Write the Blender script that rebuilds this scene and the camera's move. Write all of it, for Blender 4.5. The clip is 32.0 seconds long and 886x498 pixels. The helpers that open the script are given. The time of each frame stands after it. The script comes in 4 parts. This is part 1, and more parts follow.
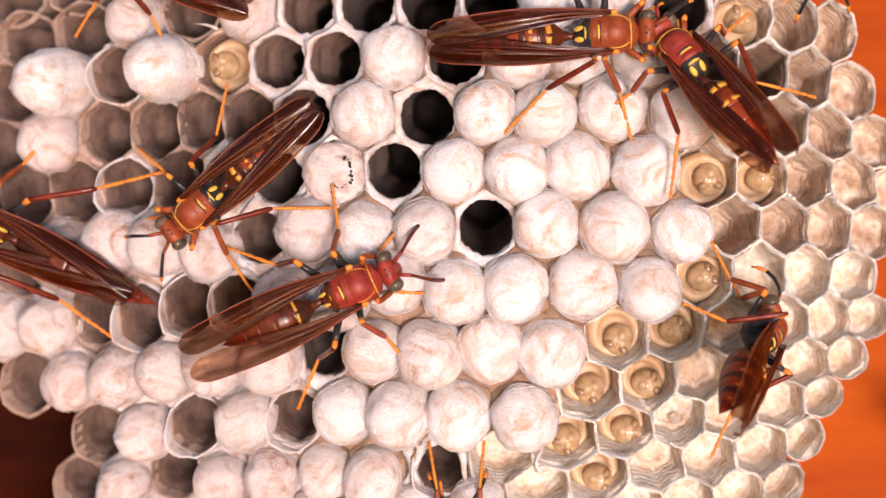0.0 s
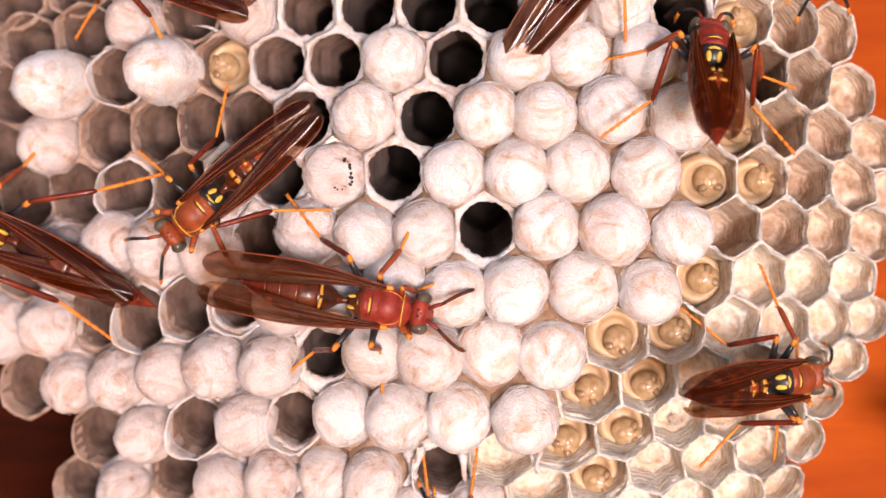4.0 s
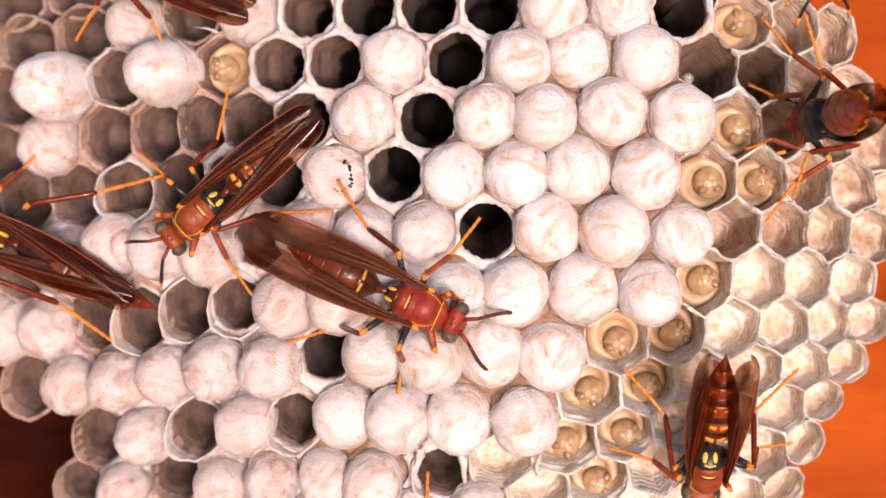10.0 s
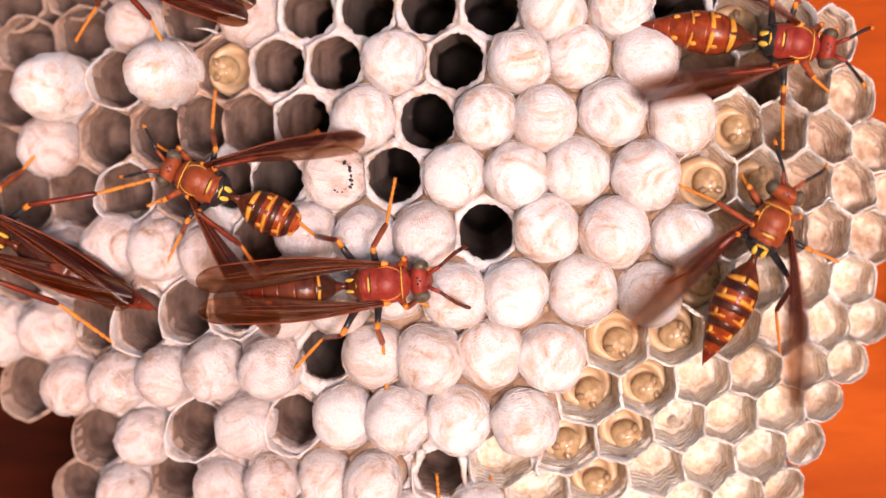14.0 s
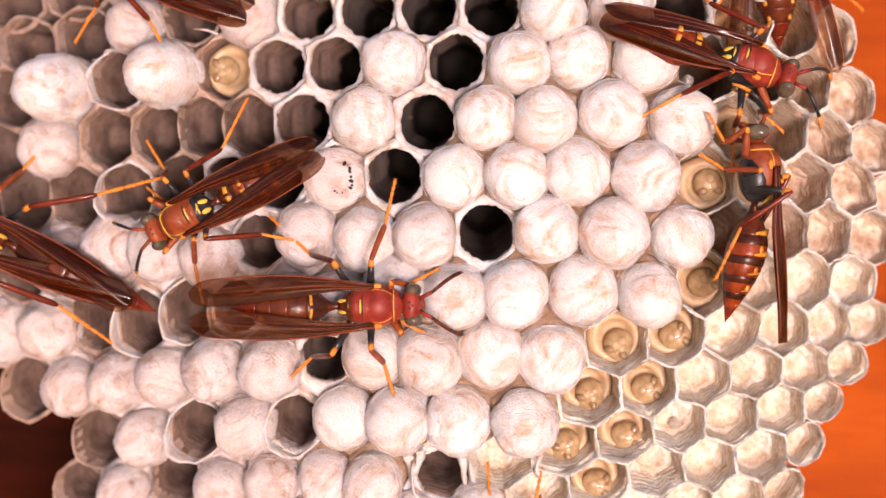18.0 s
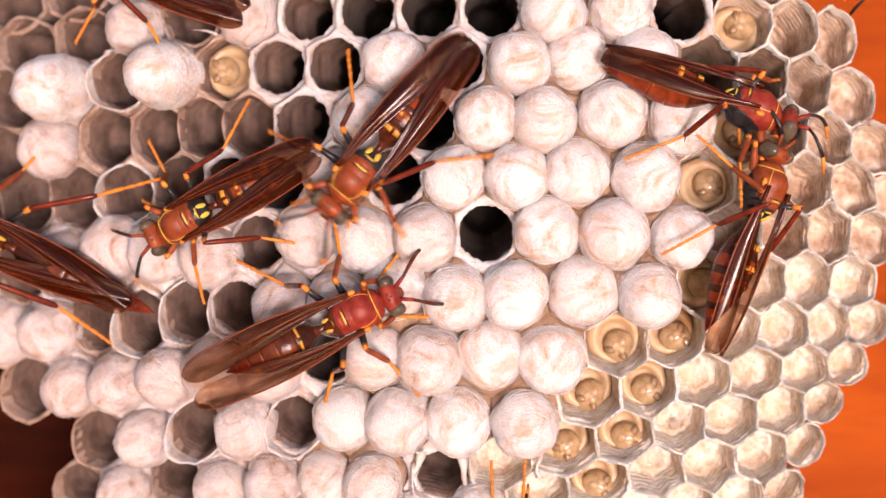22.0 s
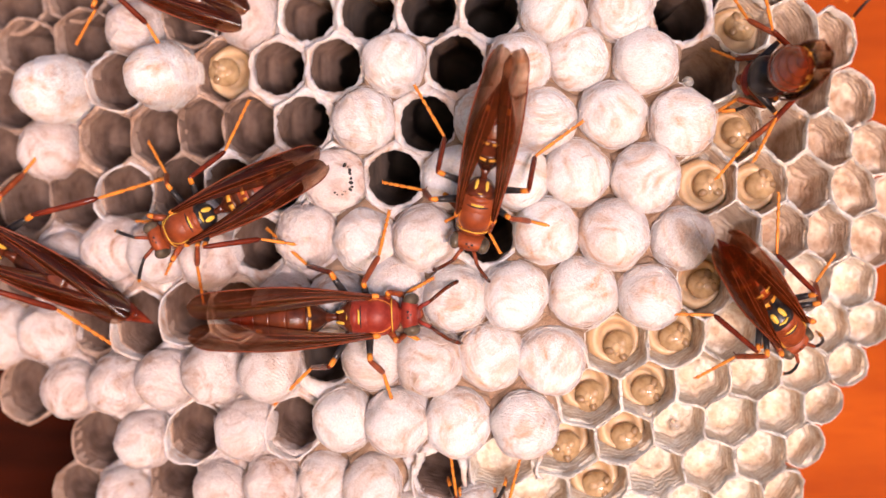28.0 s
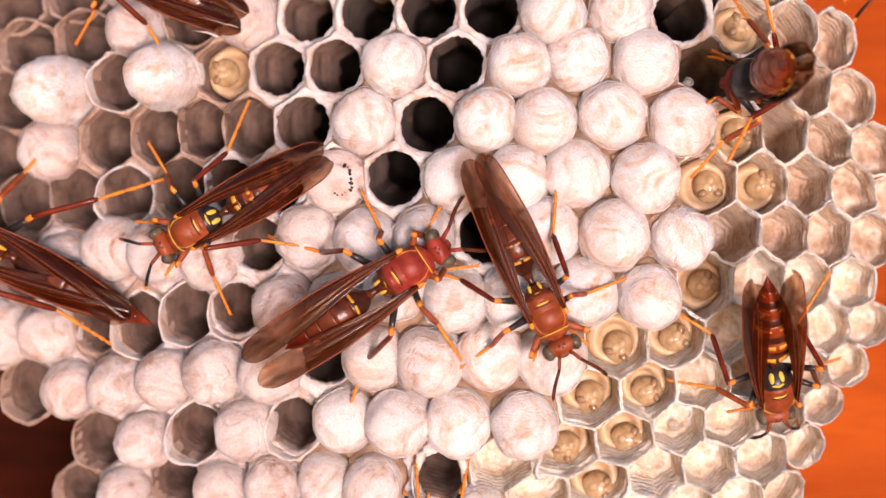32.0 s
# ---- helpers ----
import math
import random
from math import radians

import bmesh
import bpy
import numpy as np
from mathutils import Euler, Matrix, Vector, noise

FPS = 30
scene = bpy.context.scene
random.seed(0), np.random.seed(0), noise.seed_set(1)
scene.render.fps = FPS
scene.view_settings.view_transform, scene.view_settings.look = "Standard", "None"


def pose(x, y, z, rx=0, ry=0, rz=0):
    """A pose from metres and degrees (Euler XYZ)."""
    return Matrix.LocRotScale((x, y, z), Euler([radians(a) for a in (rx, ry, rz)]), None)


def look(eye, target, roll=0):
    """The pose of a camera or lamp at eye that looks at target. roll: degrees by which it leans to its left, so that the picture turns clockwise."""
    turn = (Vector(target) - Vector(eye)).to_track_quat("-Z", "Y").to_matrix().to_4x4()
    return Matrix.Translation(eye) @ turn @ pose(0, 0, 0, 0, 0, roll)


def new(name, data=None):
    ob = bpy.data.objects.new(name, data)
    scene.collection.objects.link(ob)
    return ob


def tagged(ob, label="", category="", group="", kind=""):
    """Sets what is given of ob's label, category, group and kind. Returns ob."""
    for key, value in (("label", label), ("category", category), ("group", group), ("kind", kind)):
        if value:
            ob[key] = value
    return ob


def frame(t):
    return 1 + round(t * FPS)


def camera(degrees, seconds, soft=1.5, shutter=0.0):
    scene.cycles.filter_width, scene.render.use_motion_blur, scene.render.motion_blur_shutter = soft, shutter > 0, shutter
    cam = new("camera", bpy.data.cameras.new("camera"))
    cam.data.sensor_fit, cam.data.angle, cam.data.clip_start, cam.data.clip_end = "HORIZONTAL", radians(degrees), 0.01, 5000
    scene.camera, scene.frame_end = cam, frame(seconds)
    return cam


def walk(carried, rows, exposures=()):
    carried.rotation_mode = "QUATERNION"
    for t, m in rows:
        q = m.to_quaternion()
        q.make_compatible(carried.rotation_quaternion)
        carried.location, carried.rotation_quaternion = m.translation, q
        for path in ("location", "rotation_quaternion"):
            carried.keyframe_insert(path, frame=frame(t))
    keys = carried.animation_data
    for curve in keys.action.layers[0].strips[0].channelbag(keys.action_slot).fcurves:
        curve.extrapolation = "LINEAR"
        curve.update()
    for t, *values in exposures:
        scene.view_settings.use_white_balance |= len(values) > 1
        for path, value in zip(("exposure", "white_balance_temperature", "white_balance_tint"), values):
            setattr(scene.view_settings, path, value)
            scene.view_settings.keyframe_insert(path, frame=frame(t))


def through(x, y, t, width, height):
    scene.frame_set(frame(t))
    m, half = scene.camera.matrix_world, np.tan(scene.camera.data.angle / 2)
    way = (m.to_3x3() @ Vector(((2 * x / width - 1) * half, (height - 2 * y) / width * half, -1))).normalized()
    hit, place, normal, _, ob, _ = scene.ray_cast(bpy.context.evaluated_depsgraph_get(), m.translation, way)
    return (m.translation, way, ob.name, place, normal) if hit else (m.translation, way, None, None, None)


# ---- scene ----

MM = 0.001
FOV = 30.0
GRAIN = 90.0 / 1568            # millimetres to one unit of the plan, at the height of the comb's middle
REACH = 45.0 / math.tan(radians(FOV / 2))   # from the lens to the comb's middle, millimetres
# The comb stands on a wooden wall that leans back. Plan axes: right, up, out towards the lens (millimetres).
TILT = radians(18)
FRAME = Matrix(((1, 0, 0), (0, math.sin(TILT), -math.cos(TILT)), (0, math.cos(TILT), math.sin(TILT))))


def world(p):
    return FRAME @ Vector(p) * MM


def spot(a, b, out=0.0):
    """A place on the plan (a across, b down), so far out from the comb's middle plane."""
    k = GRAIN * (REACH - out) / REACH
    return Vector(((a - 784) * k, (441 - b) * k, out))


def plan_of(p):
    k = GRAIN * (REACH - p[2]) / REACH
    return 784 + p[0] / k, 441 - p[1] / k


# ---- camera ----
cam = camera(FOV, 32.0, soft=1.5, shutter=0.5)
EYE = world((0, 0, REACH))
SAG = [(0, -6), (2, -4), (3.5, -3), (6, -1.5), (9, 0), (12, 1), (17, 3), (21, 4.3), (25, 5.6), (28.5, 6.4), (32, 7.2)]
cam.data.dof.use_dof = True
cam.data.dof.focus_distance = (REACH - 3) * MM
cam.data.dof.aperture_fstop = 21
walk(cam, [(t, look(EYE, world((0, d * GRAIN, 0)))) for t, d in SAG], [(0, 0.55, 6300, 27), (8, 0.56, 6310, 27), (14, 0.57, 6430, 31), (25, 0.55, 6450, 31), (32, 0.54, 6490, 32)])

# ---- light ----
LIGHT = Vector((0.2, -0.18, 0.96)).normalized()
aim = FRAME @ LIGHT
w = bpy.data.worlds.new("sky")
scene.world = w
w.use_nodes = True
nt = w.node_tree
sky = nt.nodes.new("ShaderNodeTexSky")
sky.sky_type = "NISHITA"
sky.sun_disc = False
sky.sun_elevation = math.asin(aim.z)
sky.sun_rotation = math.atan2(aim.x, aim.y)
nt.nodes["Background"].inputs[1].default_value = 0.15
nt.links.new(sky.outputs[0], nt.nodes["Background"].inputs[0])
sun_data = bpy.data.lights.new("sun", "SUN")
sun_data.energy = 3.2
sun_data.angle = radians(16)
sun_data.color = (1.0, 0.945, 0.89)
sun = new("sun", sun_data)
sun.matrix_world = look(aim * 3, (0, 0, 0))


# ---- materials ----
def material(name, rough=0.5, metal=0.0):
    m = bpy.data.materials.new(name)
    m.use_nodes = True
    b = m.node_tree.nodes["Principled BSDF"]
    b.inputs["Roughness"].default_value = rough
    b.inputs["Metallic"].default_value = metal
    return m, m.node_tree, b


def add(nt, kind, **values):
    n = nt.nodes.new(kind)
    for k, v in values.items():
        n.inputs[k.replace("_", " ")].default_value = v
    return n


def noise_of(nt, scale, detail=4.0, stretch=None, coords="Object", roughness=0.55):
    co = nt.nodes.new("ShaderNodeTexCoord")
    n = add(nt, "ShaderNodeTexNoise", Scale=scale, Detail=detail, Roughness=roughness)
    if stretch:
        mp = nt.nodes.new("ShaderNodeMapping")
        mp.inputs["Scale"].default_value = stretch
        nt.links.new(co.outputs[coords], mp.inputs[0])
        nt.links.new(mp.outputs[0], n.inputs["Vector"])
    else:
        nt.links.new(co.outputs[coords], n.inputs["Vector"])
    return n


def ramp(nt, fac, stops):
    r = nt.nodes.new("ShaderNodeValToRGB")
    while len(r.color_ramp.elements) < len(stops):
        r.color_ramp.elements.new(0.5)
    for e, (p, c) in zip(r.color_ramp.elements, stops):
        e.position, e.color = p, (*c, 1)
    nt.links.new(fac, r.inputs[0])
    return r.outputs[0]


def mix(nt, fac, a, b, mode="MIX"):
    n = nt.nodes.new("ShaderNodeMix")
    n.data_type, n.blend_type = "RGBA", mode
    for s, v in ((n.inputs[0], fac), (n.inputs[6], a), (n.inputs[7], b)):
        if isinstance(v, (int, float)):
            s.default_value = v
        elif isinstance(v, tuple):
            s.default_value = (*v, 1)
        else:
            nt.links.new(v, s)
    return n.outputs[2]


def relief(nt, b, height, distance, strength=0.6):
    n = nt.nodes.new("ShaderNodeBump")
    n.inputs["Strength"].default_value, n.inputs["Distance"].default_value = strength, distance
    nt.links.new(height, n.inputs["Height"])
    nt.links.new(n.outputs[0], b.inputs["Normal"])
    return n


def paper_material(name, light, dark, lines=700.0, tint=0.5, thin=0.0, rough=0.0002, mottle=0.45):
    """Chewed wood fibre laid in rounds parallel to the rim, in paler and darker bands."""
    m, nt, b = material(name, 0.85)
    co = nt.nodes.new("ShaderNodeNewGeometry")
    wave = add(nt, "ShaderNodeTexWave", Scale=lines, Distortion=7.5, Detail=5.0, Detail_Scale=1.5, Detail_Roughness=0.7)
    wave.bands_direction = "Y"
    turn = nt.nodes.new("ShaderNodeVectorRotate")
    turn.rotation_type = "X_AXIS"
    turn.inputs["Angle"].default_value = TILT
    nt.links.new(co.outputs["Position"], turn.inputs["Vector"])
    nt.links.new(turn.outputs[0], wave.inputs["Vector"])
    big = noise_of(nt, 260, 5, coords="Object")
    fine = noise_of(nt, 2600, 4, coords="Object")
    base = ramp(nt, big.outputs[0], [(0.34, dark), (0.56, light)])
    banded = mix(nt, tint, base, ramp(nt, wave.outputs[1], [(0.15, (0.6, 0.49, 0.39)), (0.6, (1, 1, 1))]), "MULTIPLY")
    banded = mix(nt, mottle, banded, ramp(nt, noise_of(nt, 950, 5, roughness=0.65).outputs[0], [(0.4, (0.68, 0.54, 0.42)), (0.54, (1, 1, 1))]), "MULTIPLY")
    tone = mix(nt, 0.3, banded, ramp(nt, fine.outputs[0], [(0.35, (0.6, 0.54, 0.48)), (0.6, (1, 1, 1))]), "MULTIPLY")
    nt.links.new(tone, b.inputs["Base Color"])
    h = nt.nodes.new("ShaderNodeMath")
    h.operation = "ADD"
    nt.links.new(wave.outputs[1], h.inputs[0])
    nt.links.new(fine.outputs[0], h.inputs[1])
    bump = relief(nt, b, h.outputs[0], rough, 0.9)
    if thin:
        tl = nt.nodes.new("ShaderNodeBsdfTranslucent")
        nt.links.new(tone, tl.inputs[0])
        nt.links.new(bump.outputs[0], tl.inputs["Normal"])
        mx = nt.nodes.new("ShaderNodeMixShader")
        mx.inputs[0].default_value = thin
        nt.links.new(b.outputs[0], mx.inputs[1])
        nt.links.new(tl.outputs[0], mx.inputs[2])
        nt.links.new(mx.outputs[0], nt.nodes["Material Output"].inputs[0])
    return m


def silk_material(name, white, stain):
    """Spun silk: matted pale threads with a few brown stains."""
    m, nt, b = material(name, 0.55)
    info = nt.nodes.new("ShaderNodeObjectInfo")
    co = nt.nodes.new("ShaderNodeTexCoord")
    off = nt.nodes.new("ShaderNodeVectorMath")
    off.operation = "MULTIPLY_ADD"
    nt.links.new(info.outputs["Random"], off.inputs[0])
    off.inputs[1].default_value = (0.3, 0.2, 0.1)
    turn = nt.nodes.new("ShaderNodeVectorRotate")
    turn.rotation_type = "Y_AXIS"
    angle = nt.nodes.new("ShaderNodeMath")
    angle.operation = "MULTIPLY"
    angle.inputs[1].default_value = 40.0
    nt.links.new(info.outputs["Random"], angle.inputs[0])
    nt.links.new(angle.outputs[0], turn.inputs["Angle"])
    nt.links.new(co.outputs["Object"], turn.inputs["Vector"])
    nt.links.new(turn.outputs[0], off.inputs[2])

    def tex(scale, detail, stretch, twist=0.0):
        mp = nt.nodes.new("ShaderNodeMapping")
        mp.inputs["Scale"].default_value = stretch
        mp.inputs["Rotation"].default_value = (0, twist, 0)
        nt.links.new(off.outputs[0], mp.inputs[0])
        n = add(nt, "ShaderNodeTexNoise", Scale=scale, Detail=detail, Roughness=0.6, Distortion=2.2)
        nt.links.new(mp.outputs[0], n.inputs["Vector"])
        return n.outputs[0]
    blot = tex(210, 5, (1, 1, 1))
    wave = add(nt, "ShaderNodeTexWave", Scale=900.0, Distortion=16.0, Detail=6.0, Detail_Scale=1.6, Detail_Roughness=0.75)
    wave.wave_type, wave.rings_direction = "RINGS", "Y"
    shift = nt.nodes.new("ShaderNodeVectorMath")
    shift.operation = "MULTIPLY_ADD"
    nt.links.new(info.outputs["Random"], shift.inputs[0])
    shift.inputs[1].default_value = (0.002, 0.0, 0.003)
    nt.links.new(co.outputs["Object"], shift.inputs[2])
    nt.links.new(shift.outputs[0], wave.inputs["Vector"])
    wisps = wave.outputs[1]
    cross = tex(1500, 8, (1.6, 1.2, 0.6), -0.35)
    hairs = tex(2100, 8, (1.5, 1.2, 0.55), 0.6)
    c = ramp(nt, blot, [(0.28, stain), (0.41, tuple(w * 0.6 + t * 0.4 for w, t in zip(white, stain))), (0.54, white), (0.85, tuple(min(1, v * 1.04) for v in white))])
    c = mix(nt, 0.3, c, ramp(nt, wisps, [(0.1, (0.76, 0.73, 0.72)), (0.7, (1, 1, 1))]), "MULTIPLY")
    c = mix(nt, 0.42, c, ramp(nt, cross, [(0.3, (0.78, 0.74, 0.72)), (0.58, (1, 1, 1))]), "MULTIPLY")
    c = mix(nt, 0.42, c, ramp(nt, hairs, [(0.34, (0.78, 0.75, 0.73)), (0.54, (1, 1, 1))]), "MULTIPLY")
    threads = tex(3600, 5, (1.0, 1.0, 0.5), 0.9)
    c = mix(nt, 0.38, c, ramp(nt, threads, [(0.36, (0.74, 0.71, 0.7)), (0.52, (1, 1, 1))]), "MULTIPLY")
    c = mix(nt, info.outputs["Random"], c, mix(nt, 0.3, c, (0.86, 0.74, 0.68), "MULTIPLY"))
    nt.links.new(c, b.inputs["Base Color"])
    h = nt.nodes.new("ShaderNodeMath")
    h.operation = "ADD"
    nt.links.new(hairs, h.inputs[0])
    nt.links.new(cross, h.inputs[1])
    relief(nt, b, h.outputs[0], 0.0003, 1.0)
    b.inputs["Subsurface Weight"].default_value = 0.12
    b.inputs["Subsurface Radius"].default_value = (0.0012, 0.0008, 0.0006)
    b.inputs["Subsurface Scale"].default_value = 1.0
    return m


def shell_material(name, deep, pale, rough=0.35, scale=900.0, bump=0.00003):
    """Insect cuticle, finely pitted, with a soft gloss."""
    m, nt, b = material(name, rough)
    b.inputs["Specular IOR Level"].default_value = 0.5 if rough < 0.15 else 0.25
    n = noise_of(nt, scale, 5)
    f = noise_of(nt, scale * 7, 3)
    c = ramp(nt, n.outputs[0], [(0.32, deep), (0.68, pale)])
    nt.links.new(c, b.inputs["Base Color"])
    relief(nt, b, f.outputs[0], bump, 0.6)
    return m


def clear_material(name, colour, rough, through, scale=230.0):
    m, nt, b = material(name, rough)
    b.inputs["Specular IOR Level"].default_value = 0.32
    n = noise_of(nt, scale, 3, (0.45, 1.5, 1))
    c = ramp(nt, n.outputs[0], [(0.3, tuple(v * 0.4 for v in colour)), (0.5, tuple(v * 0.8 for v in colour)), (0.72, tuple(v * 1.35 for v in colour))])
    nt.links.new(c, b.inputs["Base Color"])
    tr = nt.nodes.new("ShaderNodeBsdfTransparent")
    tr.inputs[0].default_value = (1.0, 0.82, 0.68, 1)
    mx = nt.nodes.new("ShaderNodeMixShader")
    co = nt.nodes.new("ShaderNodeTexCoord")
    sep = nt.nodes.new("ShaderNodeSeparateXYZ")
    nt.links.new(co.outputs["Object"], sep.inputs[0])
    thin = nt.nodes.new("ShaderNodeMapRange")
    for k, v in (("From Min", -0.006), ("From Max", -0.0165), ("To Min", through), ("To Max", through + 0.52)):
        thin.inputs[k].default_value = v
    nt.links.new(sep.outputs[0], thin.inputs["Value"])
    patch = nt.nodes.new("ShaderNodeMapRange")
    for k, v in (("From Min", 0.35), ("From Max", 0.65), ("To Min", 0.45), ("To Max", 1.75)):
        patch.inputs[k].default_value = v
    nt.links.new(n.outputs[0], patch.inputs["Value"])
    share = nt.nodes.new("ShaderNodeMath")
    share.operation = "MULTIPLY"
    share.use_clamp = True
    nt.links.new(thin.outputs[0], share.inputs[0])
    nt.links.new(patch.outputs[0], share.inputs[1])
    nt.links.new(share.outputs[0], mx.inputs[0])
    nt.links.new(b.outputs[0], mx.inputs[1])
    nt.links.new(tr.outputs[0], mx.inputs[2])
    nt.links.new(mx.outputs[0], nt.nodes["Material Output"].inputs[0])
    relief(nt, b, n.outputs[0], 0.00005, 0.5)
    return m


def wood_material(name, low, high, rough, gloss):
    m, nt, b = material(name, rough)
    b.inputs["Specular IOR Level"].default_value = gloss
    grain = noise_of(nt, 26, 6, (1.0, 1.0, 7.0))
    knots = noise_of(nt, 9, 3, (1.0, 1.0, 2.5))
    fine = noise_of(nt, 150, 5, (1.0, 1.0, 10.0))
    c = ramp(nt, grain.outputs[0], [(0.3, low), (0.7, high)])
    c = mix(nt, 0.35, c, ramp(nt, knots.outputs[0], [(0.35, (0.55, 0.42, 0.36)), (0.6, (1, 1, 1))]), "MULTIPLY")
    c = mix(nt, 0.25, c, ramp(nt, fine.outputs[0], [(0.35, (0.66, 0.5, 0.45)), (0.6, (1, 1, 1))]), "MULTIPLY")
    nt.links.new(c, b.inputs["Base Color"])
    relief(nt, b, fine.outputs[0], 0.0004, 0.4)
    return m


PAPER_OLD = paper_material("grey_brown_paper", (0.23, 0.15, 0.115), (0.085, 0.048, 0.034), 420.0, 0.06, 0.0, 0.00004)
PAPER_NEW = paper_material("pale_buff_paper", (0.99, 0.95, 0.86), (0.85, 0.68, 0.5), 520.0, 0.45, 0.25, 0.00012)
PAPER_MID = paper_material("tan_paper", (0.92, 0.79, 0.65), (0.56, 0.39, 0.27), 520.0, 0.6, 0.25, 0.00014)
PAPER_DEEP = paper_material("brown_paper", (0.3, 0.2, 0.135), (0.12, 0.07, 0.045), 520.0, 0.4, 0.0, 0.0001)
RIM = paper_material("pale_rim_paper", (0.99, 0.96, 0.9), (0.92, 0.85, 0.75), 900.0, 0.15, 0.0, 0.0002, 0.12)
RIM_OLD = paper_material("pinkish_rim_paper", (0.56, 0.41, 0.33), (0.38, 0.24, 0.17), 900.0, 0.2)
# Darkness of open cells and their deep ends is painted into these colours.
PAPER_DARK = paper_material("darkened_paper", (0.13, 0.09, 0.07), (0.06, 0.042, 0.035), 420.0, 0.06, 0.0, 0.00004)
FLOOR_DARK = shell_material("dark_cell_floor", (0.012, 0.008, 0.006), (0.03, 0.02, 0.014), 0.7)
SILK = silk_material("white_silk", (0.93, 0.905, 0.9), (0.68, 0.38, 0.2))
SILK_OLD = silk_material("pinkish_silk", (0.8, 0.725, 0.705), (0.44, 0.23, 0.13))
SILK_MID = silk_material("pale_pink_silk", (0.88, 0.835, 0.825), (0.56, 0.33, 0.19))
SILK_MAT = silk_material("matted_silk", (0.46, 0.31, 0.21), (0.26, 0.13, 0.06))
LARVA = shell_material("larva_skin", (0.4, 0.26, 0.14), (0.54, 0.38, 0.23), 0.3, 600)
LARVA.node_tree.nodes["Principled BSDF"].inputs["Subsurface Weight"].default_value = 0.3
LARVA.node_tree.nodes["Principled BSDF"].inputs["Subsurface Radius"].default_value = (0.001, 0.0007, 0.0004)
LARVA.node_tree.nodes["Principled BSDF"].inputs["Subsurface Scale"].default_value = 1.0
LARVA_HEAD = shell_material("larva_head", (0.24, 0.145, 0.065), (0.42, 0.29, 0.16), 0.1, 700)
LARVA_FACE = shell_material("larva_face", (0.3, 0.19, 0.095), (0.46, 0.32, 0.19), 0.22, 700)
LARVA_MARK = shell_material("larva_mark", (0.13, 0.075, 0.035), (0.24, 0.145, 0.075), 0.15)
EGG = shell_material("egg", (0.75, 0.7, 0.62), (0.9, 0.86, 0.8), 0.04, 500)
EGG.node_tree.nodes["Principled BSDF"].inputs["Transmission Weight"].default_value = 0.75
EGG.node_tree.nodes["Principled BSDF"].inputs["IOR"].default_value = 1.36
RED = shell_material("red_cuticle", (0.15, 0.014, 0.008), (0.29, 0.04, 0.022), 0.42, 900.0, 0.00006)
RUST = shell_material("rust_cuticle", (0.15, 0.028, 0.008), (0.27, 0.058, 0.017), 0.4, 900.0, 0.00006)
BROWN = shell_material("brown_cuticle", (0.04, 0.009, 0.004), (0.11, 0.024, 0.009), 0.2)
AMBER = shell_material("amber_cuticle", (0.38, 0.14, 0.014), (0.58, 0.28, 0.03), 0.35)
UMBER = shell_material("umber_cuticle", (0.02, 0.006, 0.004), (0.06, 0.016, 0.007), 0.25)
BELLY = shell_material("orange_brown_cuticle", (0.1, 0.015, 0.004), (0.25, 0.04, 0.009), 0.25)
MAROON = shell_material("maroon_cuticle", (0.06, 0.008, 0.003), (0.16, 0.022, 0.008), 0.2)
BLACK = shell_material("black_cuticle", (0.008, 0.007, 0.008), (0.03, 0.026, 0.026), 0.28)
YELLOW = shell_material("yellow_cuticle", (0.5, 0.28, 0.025), (0.7, 0.44, 0.06), 0.4)
ORANGE = shell_material("orange_cuticle", (0.5, 0.14, 0.015), (0.7, 0.24, 0.03), 0.4)
EYE_SHELL = shell_material("eye", (0.04, 0.03, 0.02), (0.12, 0.09, 0.06), 0.16)
WING = clear_material("wing_membrane", (0.046, 0.0078, 0.002), 0.16, 0.1)
WING_PALE = clear_material("clear_wing_membrane", (0.062, 0.014, 0.004), 0.16, 0.16)
VEIN = shell_material("wing_vein", (0.09, 0.018, 0.007), (0.2, 0.042, 0.012), 0.35)
WOOD = wood_material("varnished_wood", (0.27, 0.042, 0.0012), (0.41, 0.077, 0.002), 0.6, 0.05)
# Near-black wood: the shade of the gap is put into its colour.
SHADE_WOOD = wood_material("shade_dark_wood", (0.014, 0.0022, 0.0004), (0.045, 0.006, 0.0008), 0.75, 0.04)


# ---- building helpers ----
def part(name, bm, mat, parent, label="", at=None, smooth=True):
    me = bpy.data.meshes.new(name)
    bmesh.ops.recalc_face_normals(bm, faces=bm.faces)
    bm.to_mesh(me)
    bm.free()
    if smooth:
        me.polygons.foreach_set("use_smooth", [True] * len(me.polygons))
    me.materials.append(mat)
    ob = new(name, me)
    ob.parent = parent
    if at is not None:
        ob.matrix_basis = at
    return tagged(ob, label)


def strip(bm, rings, close_first=False, close_last=False):
    """Skins rings of points, each as long as the others."""
    made = [[bm.verts.new(p) for p in ring] for ring in rings]
    n = len(made[0])
    for a, b in zip(made, made[1:]):
        for i in range(n):
            bm.faces.new((a[i], a[(i + 1) % n], b[(i + 1) % n], b[i]))
    for ring, close in ((made[0], close_first), (made[-1], close_last)):
        if close:
            mid = bm.verts.new(sum((v.co for v in ring), Vector()) / n)
            for i in range(n):
                bm.faces.new((ring[i], ring[(i + 1) % n], mid))
    return made


